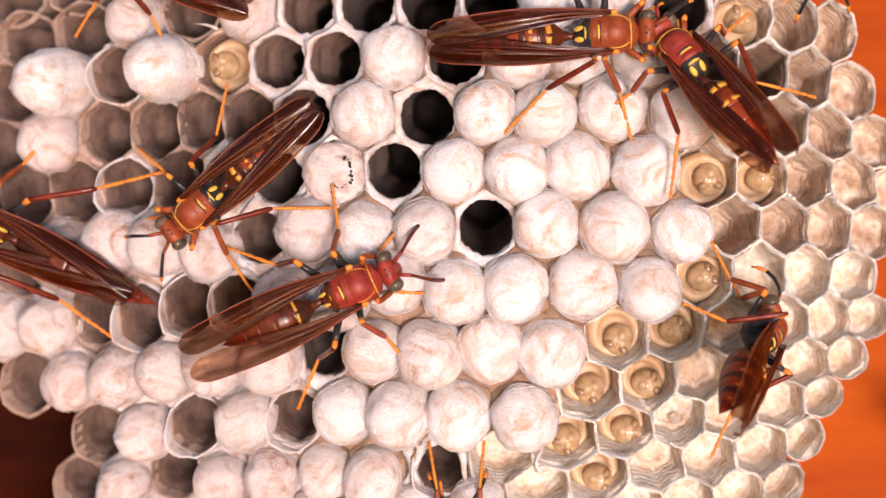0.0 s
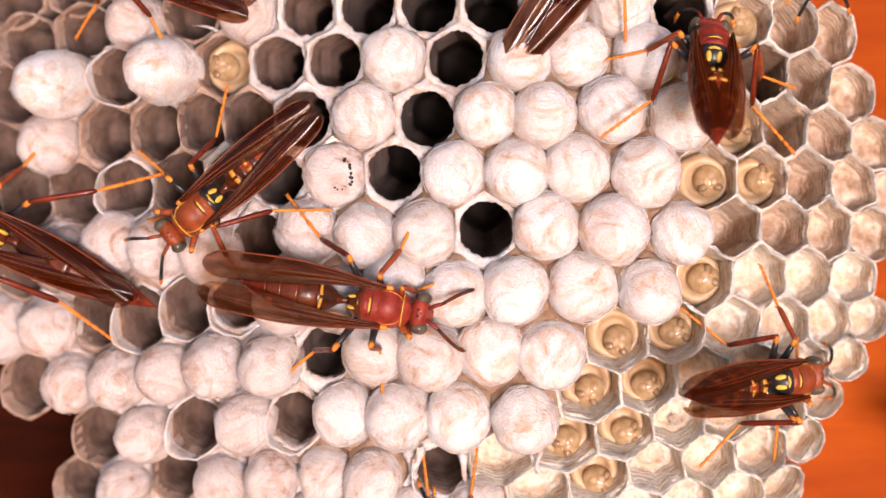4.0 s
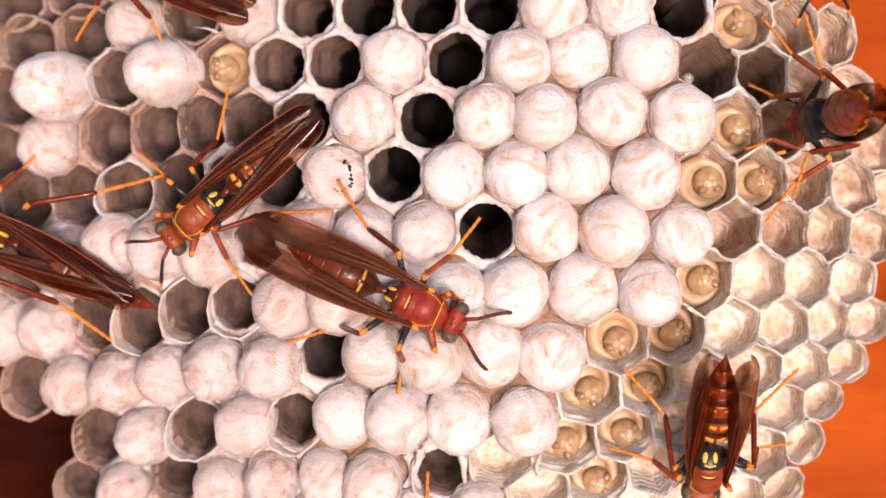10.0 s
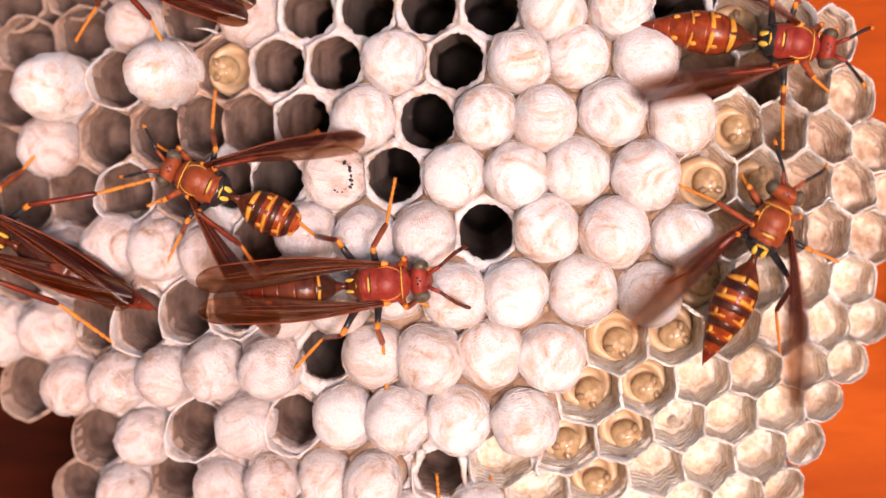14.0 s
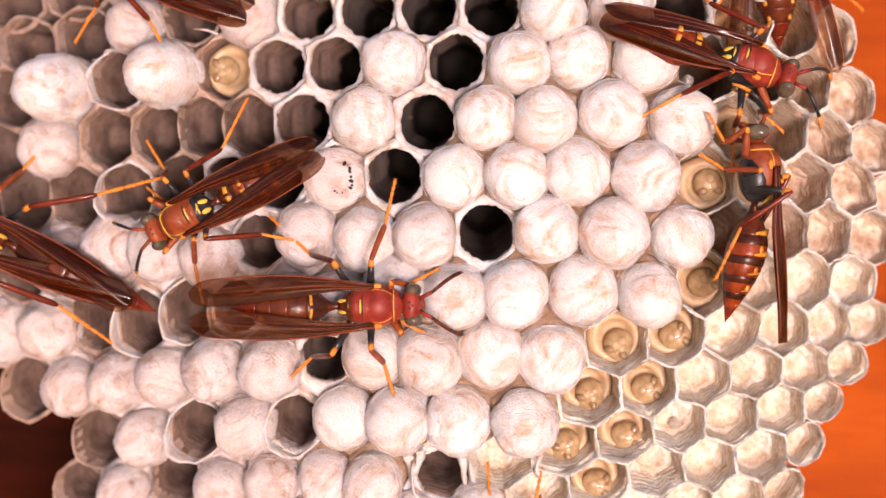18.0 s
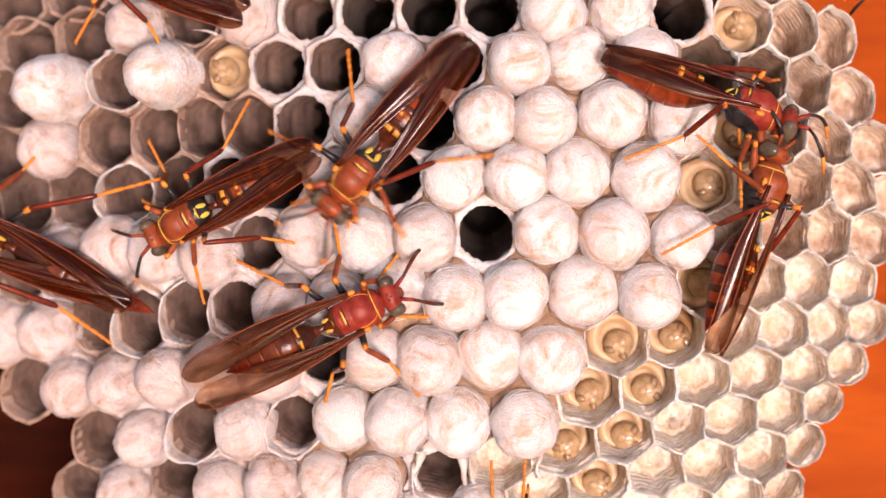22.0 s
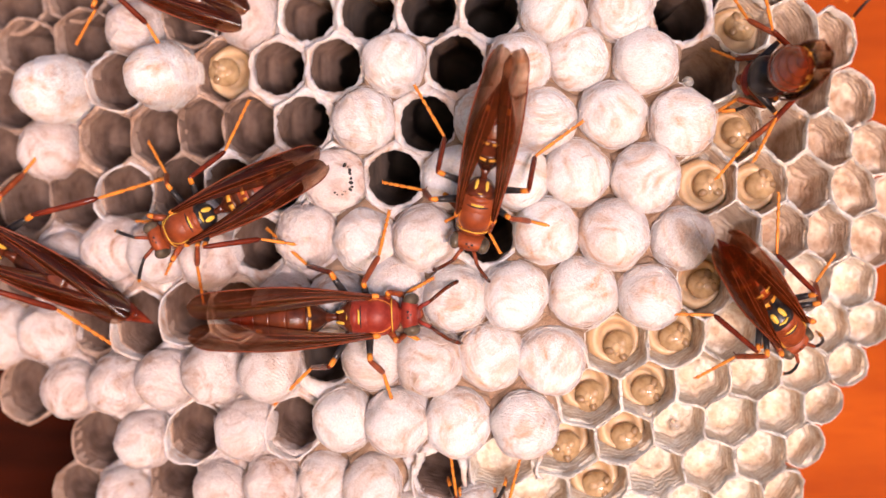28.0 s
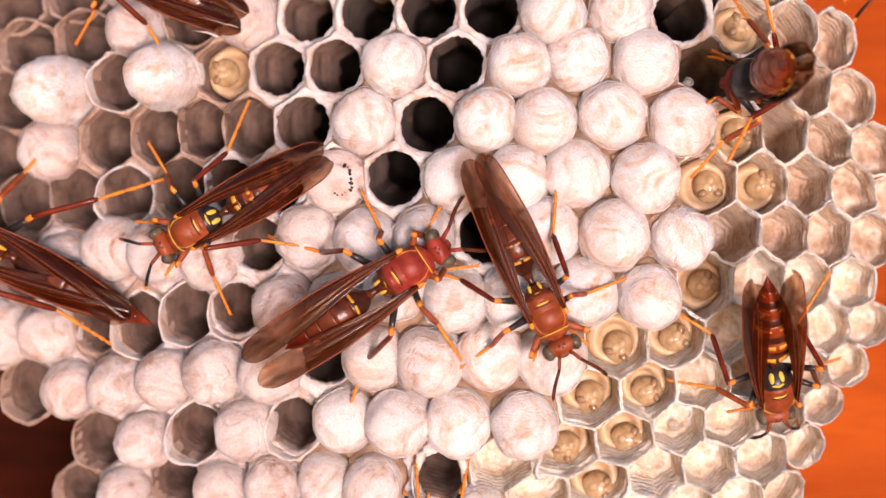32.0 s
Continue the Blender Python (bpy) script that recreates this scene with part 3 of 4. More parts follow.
def build_larva(u, j, c, hexa, face, young):
    sunk = 2.2 + 0.8 * noise.noise(Vector((u, j * 2.0, 9.1)))
    base = world(spot(c.x, c.y, face - sunk))
    top = tagged(new("larva"), "cream wasp larva curled head-out in its open cell", "larva", "larvae in the comb")
    top.matrix_world = Matrix.Translation(base)
    rows = [(4.5, 0.9, 0.4), (1.5, 0.89, 0.5), (0.75, 0.84, 0.6), (0.4, 0.76, 0.8), (0.3, 0.68, 0.9), (0.45, 0.58, 1),
            (0.85, 0.5, 1), (1.3, 0.42, 1), (1.5, 0.3, 1), (1.55, 0.12, 1)]
    bm = bmesh.new()
    strip(bm, local([ring_at(c, mouth(c, hexa, s, r), sunk + d, face) for d, s, r in rows], base), True, True)
    part("body", bm, LARVA, top)
    a = u * 2.3 + j
    shift = Vector((0.12 * math.cos(a), 0.12 * math.sin(a), 0))
    bm = bmesh.new()
    ball(bm, (0, 0, -0.9), (1.75, 1.6, 1.15), 20, 12)
    here = Matrix.Translation(FRAME @ (shift + Vector((0, 0, 0.05))) * MM) @ (FRAME.to_4x4() @ pose(0, 0, 0, 0, 0, math.degrees(a)))
    head = part("head", bm, LARVA_HEAD, top, "glossy amber head", at=here)
    for k in (-1, 1):
        bm = bmesh.new()
        ball(bm, (0.7, 0.72 * k, 0.0), (0.42, 0.6, 0.2), 12, 7, Euler((0, 0, -0.45 * k)).to_matrix())
        part("mouth_mark", bm, LARVA_MARK, head, "dark brown jaw")
    for x, y, r in ((0.15, 0.3, 0.52), (0.05, -0.36, 0.46), (-0.55, 0.1, 0.5), (0.7, 0, 0.3)):
        bm = bmesh.new()
        ball(bm, (x, y, 0.06), (r, r * 0.9, 0.24), 12, 7)
        part("face", bm, LARVA_FACE, head, "pale shiny swelling of the face")


for (u, j), letter in KIND.items():
    build_cell(u, j, letter)


def build_egg(u, j, da, db):
    c = middle(u, j)
    p = spot(c.x + da, c.y + db, swell(c.x, c.y) - 3.0)
    bm = bmesh.new()
    ball(bm, (0, 0, 0), (0.62, 0.62, 0.8), 14, 8)
    egg = tagged(part("egg", bm, EGG, None), "small pearly wasp egg stuck in a young cell", "egg")
    egg.matrix_world = Matrix.Translation(world(p)) @ FRAME.to_4x4()


build_egg(3, 8, -8, 0)
build_egg(3.5, 1, -40, 26)
build_egg(3.5, 3, -12, -48)

def build_strand(a0, b0, a1, b1, wide):
    """A flat ribbon of loose silk, stretched from a cap down over an open cell."""
    rng = random.Random(int(a0))
    rings = []
    for k in range(13):
        t = k / 12
        a, b = a0 + (a1 - a0) * t + 5 * math.sin(5 * t + a0), b0 + (b1 - b0) * t
        w = wide * (1 - 0.55 * math.sin(math.pi * t)) * rng.uniform(0.85, 1.15)
        out = swell(a, b) + 2.1 - 2.2 * t
        rings.append([world(spot(a + x * w, b, out + z)) - ORIGIN for x, z in ((-1, 0), (-0.4, 0.28), (0.4, 0.24), (1, 0), (0.4, -0.2), (-0.4, -0.2))])
    bm = bmesh.new()
    strip(bm, rings, True, True)
    part("silk_strand", bm, SILK, nest, "torn white ribbon of silk")


build_strand(742, 795, 722, 874, 11)
build_strand(812, 806, 838, 880, 10)
build_strand(950, 800, 956, 842, 7)
build_strand(205, 84, 168, 104, 12)
build_strand(352, 48, 400, 62, 14)

bm = bmesh.new()
tube(bm, [world((4, 2, o)) - ORIGIN for o in (WALL_OUT - 0.3, WALL_OUT + 3, WALL_OUT + 9, WALL_OUT + 15, WALL_OUT + 20)],
     [0.012, 0.005, 0.0035, 0.005, 0.014], 14)
part("pedicel", bm, PAPER_OLD, nest, "dark stalk that holds the comb to the wall")


# ---- the wasps ----
HIPS = {"front": (1.5, 1.0, -1.5), "middle": (-0.2, 1.1, -1.7), "hind": (-1.7, 1.0, -1.6)}
BONES = {"front": (3.1, 3.0, 3.6), "middle": (4.1, 4.2, 5.0), "hind": (5.0, 6.0, 6.2)}
HOMES = {"front": (6.0, 3.3), "middle": (2.0, 9.8), "hind": (-10.0, 8.6)}


def wing_mesh(side, bm, length=17.6):
    """A folded fore wing, pointing back from its root; the front edge lies outside."""
    n, m = 30, 8
    grid = []
    for i in range(n + 1):
        s = 1 - (1 - i / n) ** 1.55
        x = -length * s
        tip = math.sqrt(max(0.0, 1 - max(0, (s - 0.85) / 0.15) ** 2.4))
        outer = (0.22 + 0.93 * math.sin(min(1, s / 0.62) * math.pi / 2) ** 1.15 - 0.12 * s) * tip + 0.02
        inner = (0.2 + 1.3 * math.sin(min(1.0, s / 0.74) * math.pi / 2) ** 1.9) * tip + 0.02
        row = []
        for k in range(m + 1):
            f = k / m
            y = outer - (outer + inner) * f + 0.3 * math.sin(math.pi * s) - 0.1 * s
            z = 0.3 * math.sin(f * math.pi * 2.0) * (1 - 0.4 * s) - 1.3 * s * s + 0.3 * (1 - 2 * abs(f - 0.5)) - 0.8 * (1 - f) ** 2 * min(1, s * 3)
            z += 0.06 * math.sin(9 * s + 5 * f)
            row.append(Vector((x, y * side, z)) * MM)
        grid.append(row)
    for flat in (0.035, -0.035):
        made = [[bm.verts.new(p + Vector((0, 0, flat * MM))) for p in row] for row in grid]
        for a, b in zip(made, made[1:]):
            for k in range(m):
                bm.faces.new((a[k], a[k + 1], b[k + 1], b[k]))
        if flat > 0:
            upper = made
    ring_a = [r[0] for r in upper] + upper[-1][1:] + [r[-1] for r in upper[-2::-1]] + upper[0][-2:0:-1]
    ring_b = [r[0] for r in made] + made[-1][1:] + [r[-1] for r in made[-2::-1]] + made[0][-2:0:-1]
    for i in range(len(ring_a)):
        k = (i + 1) % len(ring_a)
        bm.faces.new((ring_a[i], ring_a[k], ring_b[k], ring_b[i]))
    return grid


def arch(bm, x, w, half, sag, top):
    """A narrow band bent over the back: its place along the back, half length, half width and height."""
    rings = []
    for k in range(13):
        f = -1 + k / 6
        e = math.sqrt(max(0.02, 1 - abs(f) ** 3))
        y, z = half * f, top - sag * 1.6 * f * f
        rings.append([Vector((x + dx * e, y, z + dz)) * MM for dx, dz in ((-w, -0.16), (-w * 0.7, 0.02), (w * 0.7, 0.02), (w, -0.16))])
    strip(bm, rings, True, True)


def build_wasp(label, size=1.0, body=RED, bands=3, tail=1.0, wings=17.6, dark=True):
    wasp = tagged(new("paper_wasp"), label, "wasp", "wasps on the nest")
    wasp["size"] = size
    bm = bmesh.new()
    lathe(bm, [(-3.1, 0.45, 0.5, -0.5), (-2.8, 1.0, 1.1, -0.4), (-2.2, 1.5, 1.6, -0.25), (-1.4, 1.8, 1.85, -0.1), (-0.5, 1.98, 1.98, 0),
               (0.6, 2.02, 1.98, 0), (1.5, 1.85, 1.75, -0.1), (2.15, 1.45, 1.4, -0.2), (2.7, 0.9, 0.9, -0.25), (3.2, 0.5, 0.5, -0.25)], 22)
    thorax = part("thorax", bm, body, wasp)
    bm = bmesh.new()
    lathe(bm, [(-3.15, 0.5, 0.55, -0.5), (-2.85, 1.06, 1.16, -0.4), (-2.2, 1.57, 1.67, -0.25), (-1.75, 1.76, 1.82, -0.17), (-1.6, 1.6, 1.7, -0.15)], 22)
    part("propodeum", bm, BLACK if bands > 2 else BROWN, thorax, "dark rear of the thorax")
    bm = bmesh.new()
    ball(bm, (0.55, 0, 0.3), (1.86, 1.9, 1.86), 24, 14)
    part("scutum", bm, body, thorax, "smooth reddish back plate")
    bm = bmesh.new()
    lathe(bm, [(1.9, 1.6, 1.5, -0.12), (2.2, 1.62, 1.5, -0.15), (2.5, 1.4, 1.3, -0.2), (2.75, 1.1, 1.05, -0.25)], 20)
    part("collar", bm, body, thorax)
    bm = bmesh.new()
    lathe(bm, [(2.05, 1.62, 1.53, -0.12), (2.1, 1.655, 1.565, -0.12), (2.15, 1.63, 1.53, -0.13)], 20)
    part("collar_band", bm, YELLOW, thorax, "thin yellow band")
    bm = bmesh.new()
    ball(bm, (-0.5, 0, -0.82), (2.6, 2.06, 1.5), 20, 12)
    part("belly_plate", bm, BLACK, thorax, "black underside of the thorax")
    if bands > 2:
        for s in (-1, 1):
            bm = bmesh.new()
            ball(bm, (-0.5, 1.3 * s, -0.5), (2.0, 0.8, 1.35), 16, 10)
            part("flank", bm, BLACK, thorax, "black side of the thorax")
    bm = bmesh.new()
    arch(bm, -0.84, 0.08, 1.35, 0.45, 1.98)
    part("seam", bm, BLACK, thorax)
    bm = bmesh.new()
    ball(bm, (-1.45, 0, 0.5), (0.72, 1.4, 1.38), 18, 9)
    part("scutellum", bm, body, thorax)
    thick = 1.0 if bands > 2 else 0.5
    for x, half, h, w in ((-1.0, 1.12, 1.86, 0.12), (-2.1, 0.95, 1.42, 0.27 * thick)):
        bm = bmesh.new()
        arch(bm, x, w, half, 0.3, h)
        part("yellow_bar", bm, YELLOW, thorax, "yellow bar across the back")
    for s in (-1, 1):
        bm = bmesh.new()
        ball(bm, (-2.78, 0.52 * s, 0.62), (0.62, 0.29 * (0.3 + 0.7 * thick), 0.22), 12, 8, Euler((-0.35 * s, -0.75, 0.1 * s)).to_matrix())
        part("yellow_stripe", bm, YELLOW, thorax, "yellow stripe on the black rear of the thorax")
        bm = bmesh.new()
        pts = [Vector((0.6 + 1.8 * math.sin(radians(a)), s * 1.87 * math.cos(radians(a)) * 0.84, 0.3 + 1.88 * math.cos(radians(a)) * 0.54)) * MM for a in range(-62, 63, 12)]
        tube(bm, pts, [0.00005] * len(pts), 6)
        part("scutum_edge", bm, YELLOW if thick == 1.0 else ORANGE, thorax, "thin yellow line along the back plate")
        bm = bmesh.new()
        ball(bm, (0.5, 1.9 * s, 0.95), (0.5, 0.28, 0.28), 10, 7)
        part("tegula", bm, ORANGE, thorax)
    # head
    bm = bmesh.new()
    ball(bm, (3.75, 0, -0.35), (0.95, 2.02, 1.5), 20, 12)
    ball(bm, (4.25, 0, -0.8), (0.62, 1.05, 1.0), 14, 8)
    head = part("head", bm, body, wasp)
    bm = bmesh.new()
    ball(bm, (4.7, 0, -1.6), (0.4, 0.6, 0.5), 12, 7)
    part("mandible", bm, RUST, head)
    for s in (-1, 1):
        bm = bmesh.new()
        ball(bm, (3.9, 1.42 * s, -0.15), (0.84, 0.68, 1.2), 18, 12)
        part("eye", bm, EYE_SHELL, head, "glossy grey-brown compound eye")
        bm = bmesh.new()
        tube(bm, [Vector(p) * MM for p in ((4.45, 0.5 * s, 0.1), (5.0, 0.85 * s, 0.45), (5.7, 1.2 * s, 0.75))], [0.0002, 0.00021, 0.00019], 8)
        part("antenna_base", bm, body, head)
        bm = bmesh.new()
        pts = [(5.7, 1.2 * s, 0.75), (6.4, 1.75 * s, 0.55), (7.2, 2.35 * s, 0.0), (7.9, 2.75 * s, -0.8)]
        tube(bm, [Vector(p) * MM for p in pts], [0.00016, 0.00018, 0.0002, 0.0002], 8)
        part("antenna", bm, BLACK if bands > 2 else BROWN, head)
        bm = bmesh.new()
        pts = [(7.9, 2.75 * s, -0.8), (8.4, 2.95 * s, -1.7), (8.7, 3.0 * s, -2.5)]
        tube(bm, [Vector(p) * MM for p in pts], [0.0002, 0.0002, 0.0001], 8)
        part("antenna_tip", bm, ORANGE if bands > 2 else BROWN, head)
    for x, y in ((3.85, 0), (3.6, 0.28), (3.6, -0.28)):
        bm = bmesh.new()
        ball(bm, (x, y, 1.08), (0.13, 0.13, 0.1), 8, 5)
        part("ocellus", bm, BLACK, head)
    # abdomen
    bm = bmesh.new()
    tube(bm, [Vector(p) * MM for p in ((-2.8, 0, -0.6), (-3.5, 0, -0.7), (-4.3, 0, -0.6))], [0.0004, 0.00035, 0.0006], 12)
    gaster = part("abdomen", bm, BROWN, wasp)
    gaster["gaster"] = 1
    prof = [(-4.0, 0.42), (-4.4, 0.8), (-5.0, 1.3), (-5.8, 1.8), (-6.8, 2.12), (-7.8, 2.2), (-8.8, 2.08), (-9.8, 1.8), (-10.8, 1.42), (-11.8, 0.98), (-12.7, 0.55), (-13.3, 0.24), (-13.6, 0.06)]

    def girth(x):
        for (xa, ra), (xb, rb) in zip(prof, prof[1:]):
            if xb <= x <= xa:
                return rb + (ra - rb) * (x - xb) / (xa - xb)
        return 0.06

    def droop(x):
        return -0.6 - 0.012 * (x + 4) ** 2

    def along(x):
        return -4 + (x + 4) * tail
    ends = (-4.0, -6.1, -7.9, -9.6, -11.1, -12.4, -13.6)
    for i, (xa, xb) in enumerate(zip(ends, ends[1:])):
        bm = bmesh.new()
        rows = []
        for k in range(9):
            x = xa + (xb - 0.1 - xa) * k / 8
            g = girth(max(x, -13.58)) * (1.0 + 0.035 * (k / 8) - (0.06 if k == 8 else 0))
            rows.append((along(x), g, g * 0.93, droop(x)))
        lathe(bm, rows, 20)
        part("segment", bm, (BROWN, BELLY, BELLY, BELLY, BELLY, MAROON)[i] if bands > 2 else (UMBER, BROWN, BROWN, BROWN, MAROON, MAROON)[i], gaster)
        if dark and bands > 2 and 0 < i < 5:
            bm = bmesh.new()
            rows = []
            for k in range(5):
                x = xa + 0.12 - (0.16 + 0.5 * (xa - xb)) * k / 4
                g = girth(x) * (1.03 if k in (1, 2, 3) else 0.97)
                rows.append((along(x), g, g * 0.93, droop(x)))
            lathe(bm, rows, 20)
            part("dark_band", bm, UMBER, gaster, "dark band on the abdomen")
        if i < bands:
            bm = bmesh.new()
            g = girth(xb + 0.3) * 1.06
            w = (0.28, 0.22, 0.13, 0.11, 0.09, 0.09)[i] * (1.0 if bands > 2 else 0.55)
            for s in (-1, 1):
                rings = []
                for k in range(9):
                    a = radians((5 if i < 2 else 12) + k * (8.5 - 0.6 * i))
                    e = w * math.sqrt(1 - 0.92 * (k / 8) ** 2)
                    rings.append([Vector((along(xb + 0.45 + dx * e - 0.25 * (k / 8)), math.sin(a) * g * r * s, droop(xb) + math.cos(a) * g * r * 0.94)) * MM for dx, r in ((-1, 0.93), (-0.8, 1.012), (0.8, 1.005), (1, 0.93))])
                strip(bm, rings, True, True)
            part("yellow_band", bm, AMBER, gaster, "broken yellow band on the abdomen")
        if bands and 0 < i < 4:
            for s in (-1, 1):
                bm = bmesh.new()
                xm = (xa + xb) / 2 - 0.2
                gm = girth(xm)
                ball(bm, (along(xm), s * gm * 0.7, droop(xm) + gm * 0.64), (0.4, 0.26, 0.22), 10, 7, Euler((-0.8 * s, 0, 0)).to_matrix())
                part("side_spot", bm, AMBER, gaster, "yellow spot on the side of the abdomen")
    # wings
    for s in (-1, 1):
        bm = bmesh.new()
        grid = wing_mesh(s, bm, wings)
        wing = part("wing", bm, WING if bands > 2 or bands == 0 else WING_PALE, wasp, "smoky red-brown folded wing")
        wing["side"] = s
        for k0, k1, last, r in ((0, 0, 26, 0.13), (1, 3, 20, 0.05), (4, 4, 22, 0.04), (6, 5, 18, 0.035)):
            bm = bmesh.new()
            pts = [grid[i][k0].lerp(grid[i][k1], i / last) + Vector((0, 0, 0.05 * MM)) for i in range(0, last + 1, 2)]
            tube(bm, pts, [r * MM * (1 - 0.6 * i / len(pts)) for i in range(len(pts))], 6)
            part("vein", bm, VEIN, wing)
    # legs
    for name, (lf, lt, ls) in BONES.items():
        for s in (-1, 1):
            tag = name + ("_left" if s > 0 else "_right")
            bm = bmesh.new()
            tube(bm, [Vector((x * lf, 0, 0)) * MM for x in (0, 0.12, 0.35, 0.6, 0.85)], [MM * r for r in (0.38, 0.45, 0.42, 0.34, 0.28)], 9)
            femur = part("femur", bm, (RUST if name == "front" else BLACK), wasp)
            bm = bmesh.new()
            tube(bm, [Vector((x * lf, 0, 0)) * MM for x in (0.82, 0.9, 0.96, 1.01)], [MM * r for r in (0.285, 0.295, 0.27, 0.18)], 9)
            part("knee", bm, ORANGE, femur, "orange knee")
            bm = bmesh.new()
            tube(bm, [Vector((x * lt, 0, 0)) * MM for x in (-0.02, 0.08, 0.4, 0.75, 0.94, 1.0)], [MM * r for r in (0.18, 0.27, 0.29, 0.31, 0.28, 0.15)], 9)
            tube(bm, [Vector((0.95 * lt, 0, 0)) * MM, Vector((1.08 * lt, 0, -0.5)) * MM], [0.0001, 0.00003], 5)
            tibia = part("tibia", bm, MAROON if name == "hind" else RUST, wasp)
            bm = bmesh.new()
            cuts = (0.0, 0.42, 0.6, 0.74, 0.86, 1.0)
            for xa, xb in zip(cuts, cuts[1:]):
                tube(bm, [Vector((x * ls, 0, 0)) * MM for x in (xa, xa + 0.03, xb - 0.03, xb)], [MM * r for r in (0.1, 0.15, 0.2, 0.12)], 7)
            tube(bm, [Vector((ls, 0, 0)) * MM, Vector((ls + 0.25, 0.2, -0.15)) * MM], [0.0001, 0.00004], 5)
            tube(bm, [Vector((ls, 0, 0)) * MM, Vector((ls + 0.25, -0.2, -0.15)) * MM], [0.0001, 0.00004], 5)
            tarsus = part("tarsus", bm, ORANGE, wasp)
            for o, k in ((femur, 0), (tibia, 1), (tarsus, 2)):
                o["leg"], o["bone"], o["half"] = name, k, s
    wasp.scale = (size,) * 3
    return wasp


def stance(a, b, heading, out=0.0, pitch=0.0, roll=0.0):
    """A wasp's pose: its place on the plan, heading in degrees from the plan's right, height over the comb, nose up, lean to its right."""
    h = radians(heading)
    base = Matrix(((math.cos(h), -math.sin(h), 0), (math.sin(h), math.cos(h), 0), (0, 0, 1)))
    turn = FRAME @ base @ Euler((0, radians(-pitch), 0)).to_matrix() @ Euler((radians(roll), 0, 0)).to_matrix()
    return Matrix.Translation(world(spot(a, b, footing(a, b) + 4.2 + out))) @ turn.to_4x4() @ Matrix.Translation((-0.55 * MM, 0, 0))


def footing(a, b):
    """The height of what the wasps stand on: the silk caps, or the rims of the young cells."""
    capped = 1.0 / (1.0 + math.exp((a - 1230 + 0.9 * max(0, b - 480)) / 25.0))
    return swell(a, b) + 2.6 * capped


def bone_pose(p, q, up):
    x = (q - p).normalized()
    y = up.cross(x).normalized()
    z = x.cross(y)
    m = Matrix((x, y, z)).transposed().to_4x4()
    m.translation = p * MM
    return m


def solve_leg(name, side, foot):
    """The three bones of a leg in the wasp's own space, for a foot at that place (millimetres)."""
    lf, lt, ls = BONES[name]
    hip = Vector(HIPS[name])
    hip.y *= side
    reach = foot - hip
    limit = (lf + lt + ls) * 0.93
    if reach.length > limit:
        foot = hip + reach.normalized() * limit
        reach = foot - hip
    flat = Vector((reach.x, reach.y, 0))
    flat = flat.normalized() if flat.length > 0.01 else Vector((0, side, 0))
    ankle = foot - flat * ls * 0.86 + Vector((0, 0, ls * 0.42))
    d = ankle - hip
    dist = min(max(d.length, abs(lf - lt) + 0.3), (lf + lt) * 0.985)
    d = d.normalized()
    ankle = hip + d * dist
    along = (lf * lf - lt * lt + dist * dist) / (2 * dist)
    high = math.sqrt(max(0.0, lf * lf - along * along))
    pole = Vector((0.25 if name == "front" else -0.1, 0.5 * side, 1.0))
    pole = (pole - d * pole.dot(d)).normalized()
    knee = hip + d * along + pole * high
    tip = ankle + (foot - ankle).normalized() * ls
    up = Vector((0.05, 0.02, 1))
    return [bone_pose(hip, knee, up), bone_pose(knee, ankle, up), bone_pose(ankle, tip, up)]


def wing_pose(side, spread, lift=0.0, *rest):
    return pose(0.3 * MM, 1.75 * side * MM, 1.35 * MM, 0, 2.0 + lift, (2.7 - spread) * side)


def gaster_pose(bend):
    """The abdomen bent down from its narrow waist by so many degrees."""
    waist = Vector((-2.9, 0, -0.6)) * MM
    return Matrix.Translation(waist) @ pose(0, 0, 0, 0, -bend, 0) @ Matrix.Translation(-waist)


def creep(wasp, track, homes=None, rest=0.0, bend=0.0):
    """Keys a wasp along rows of (seconds, stance, wing spread, lift, bend of the abdomen); its feet stay planted until the body has left them behind."""
    rows = [(r[0], r[1]) for r in track]
    walk(wasp, rows)
    size = wasp["size"]
    places = dict(HOMES)
    places.update(homes or {})
    planted = {}
    keyed = {}
    for t, m in rows:
        back = m.inverted()
        for name in BONES:
            for side in (1, -1):
                x, y = places.get((name, side), places.get(name))
                wish = m @ (Vector((x, y * side, -4.2)) * MM * size)
                p = FRAME.transposed() @ wish / MM
                a, b = plan_of(p)
                p.z = max(min(footing(a, b), p.z + 3.0), p.z - 3.0)
                wish = world(p)
                old = planted.get((name, side))
                if old is None or (old - wish).length > 0.0026:
                    planted[(name, side)] = wish
                foot = back @ planted[(name, side)] / MM / size
                keyed.setdefault((name, side), []).append((t, solve_leg(name, side, foot)))
    for o in list(wasp.children):
        if "leg" in o:
            walk(o, [(t, bones[o["bone"]]) for t, bones in keyed[(o["leg"], o["half"])]])
        elif "side" in o:
            walk(o, [(r[0], wing_pose(o["side"], *(r[2:] or (rest,)))) for r in track])
        elif "gaster" in o:
            walk(o, [(r[0], gaster_pose(r[4] if len(r) > 4 else bend)) for r in track])


rust_guard = build_wasp("rust-brown paper wasp with yellow back marks, standing by empty cells", 0.97, RUST, 4, 1.0, 17.0)
red_worker = build_wasp("red paper wasp with smoky wings, tending white capped cells", 1.04, RED, 1)
edge_wasp = build_wasp("dark red-brown paper wasp resting with closed wings on the comb", 1.16, RUST, 0, 1.42, 16.2)
tip_wasp = build_wasp("red-brown paper wasp at the upper rim of the comb", 1.0, RED, 0, 1.3, 15.6)
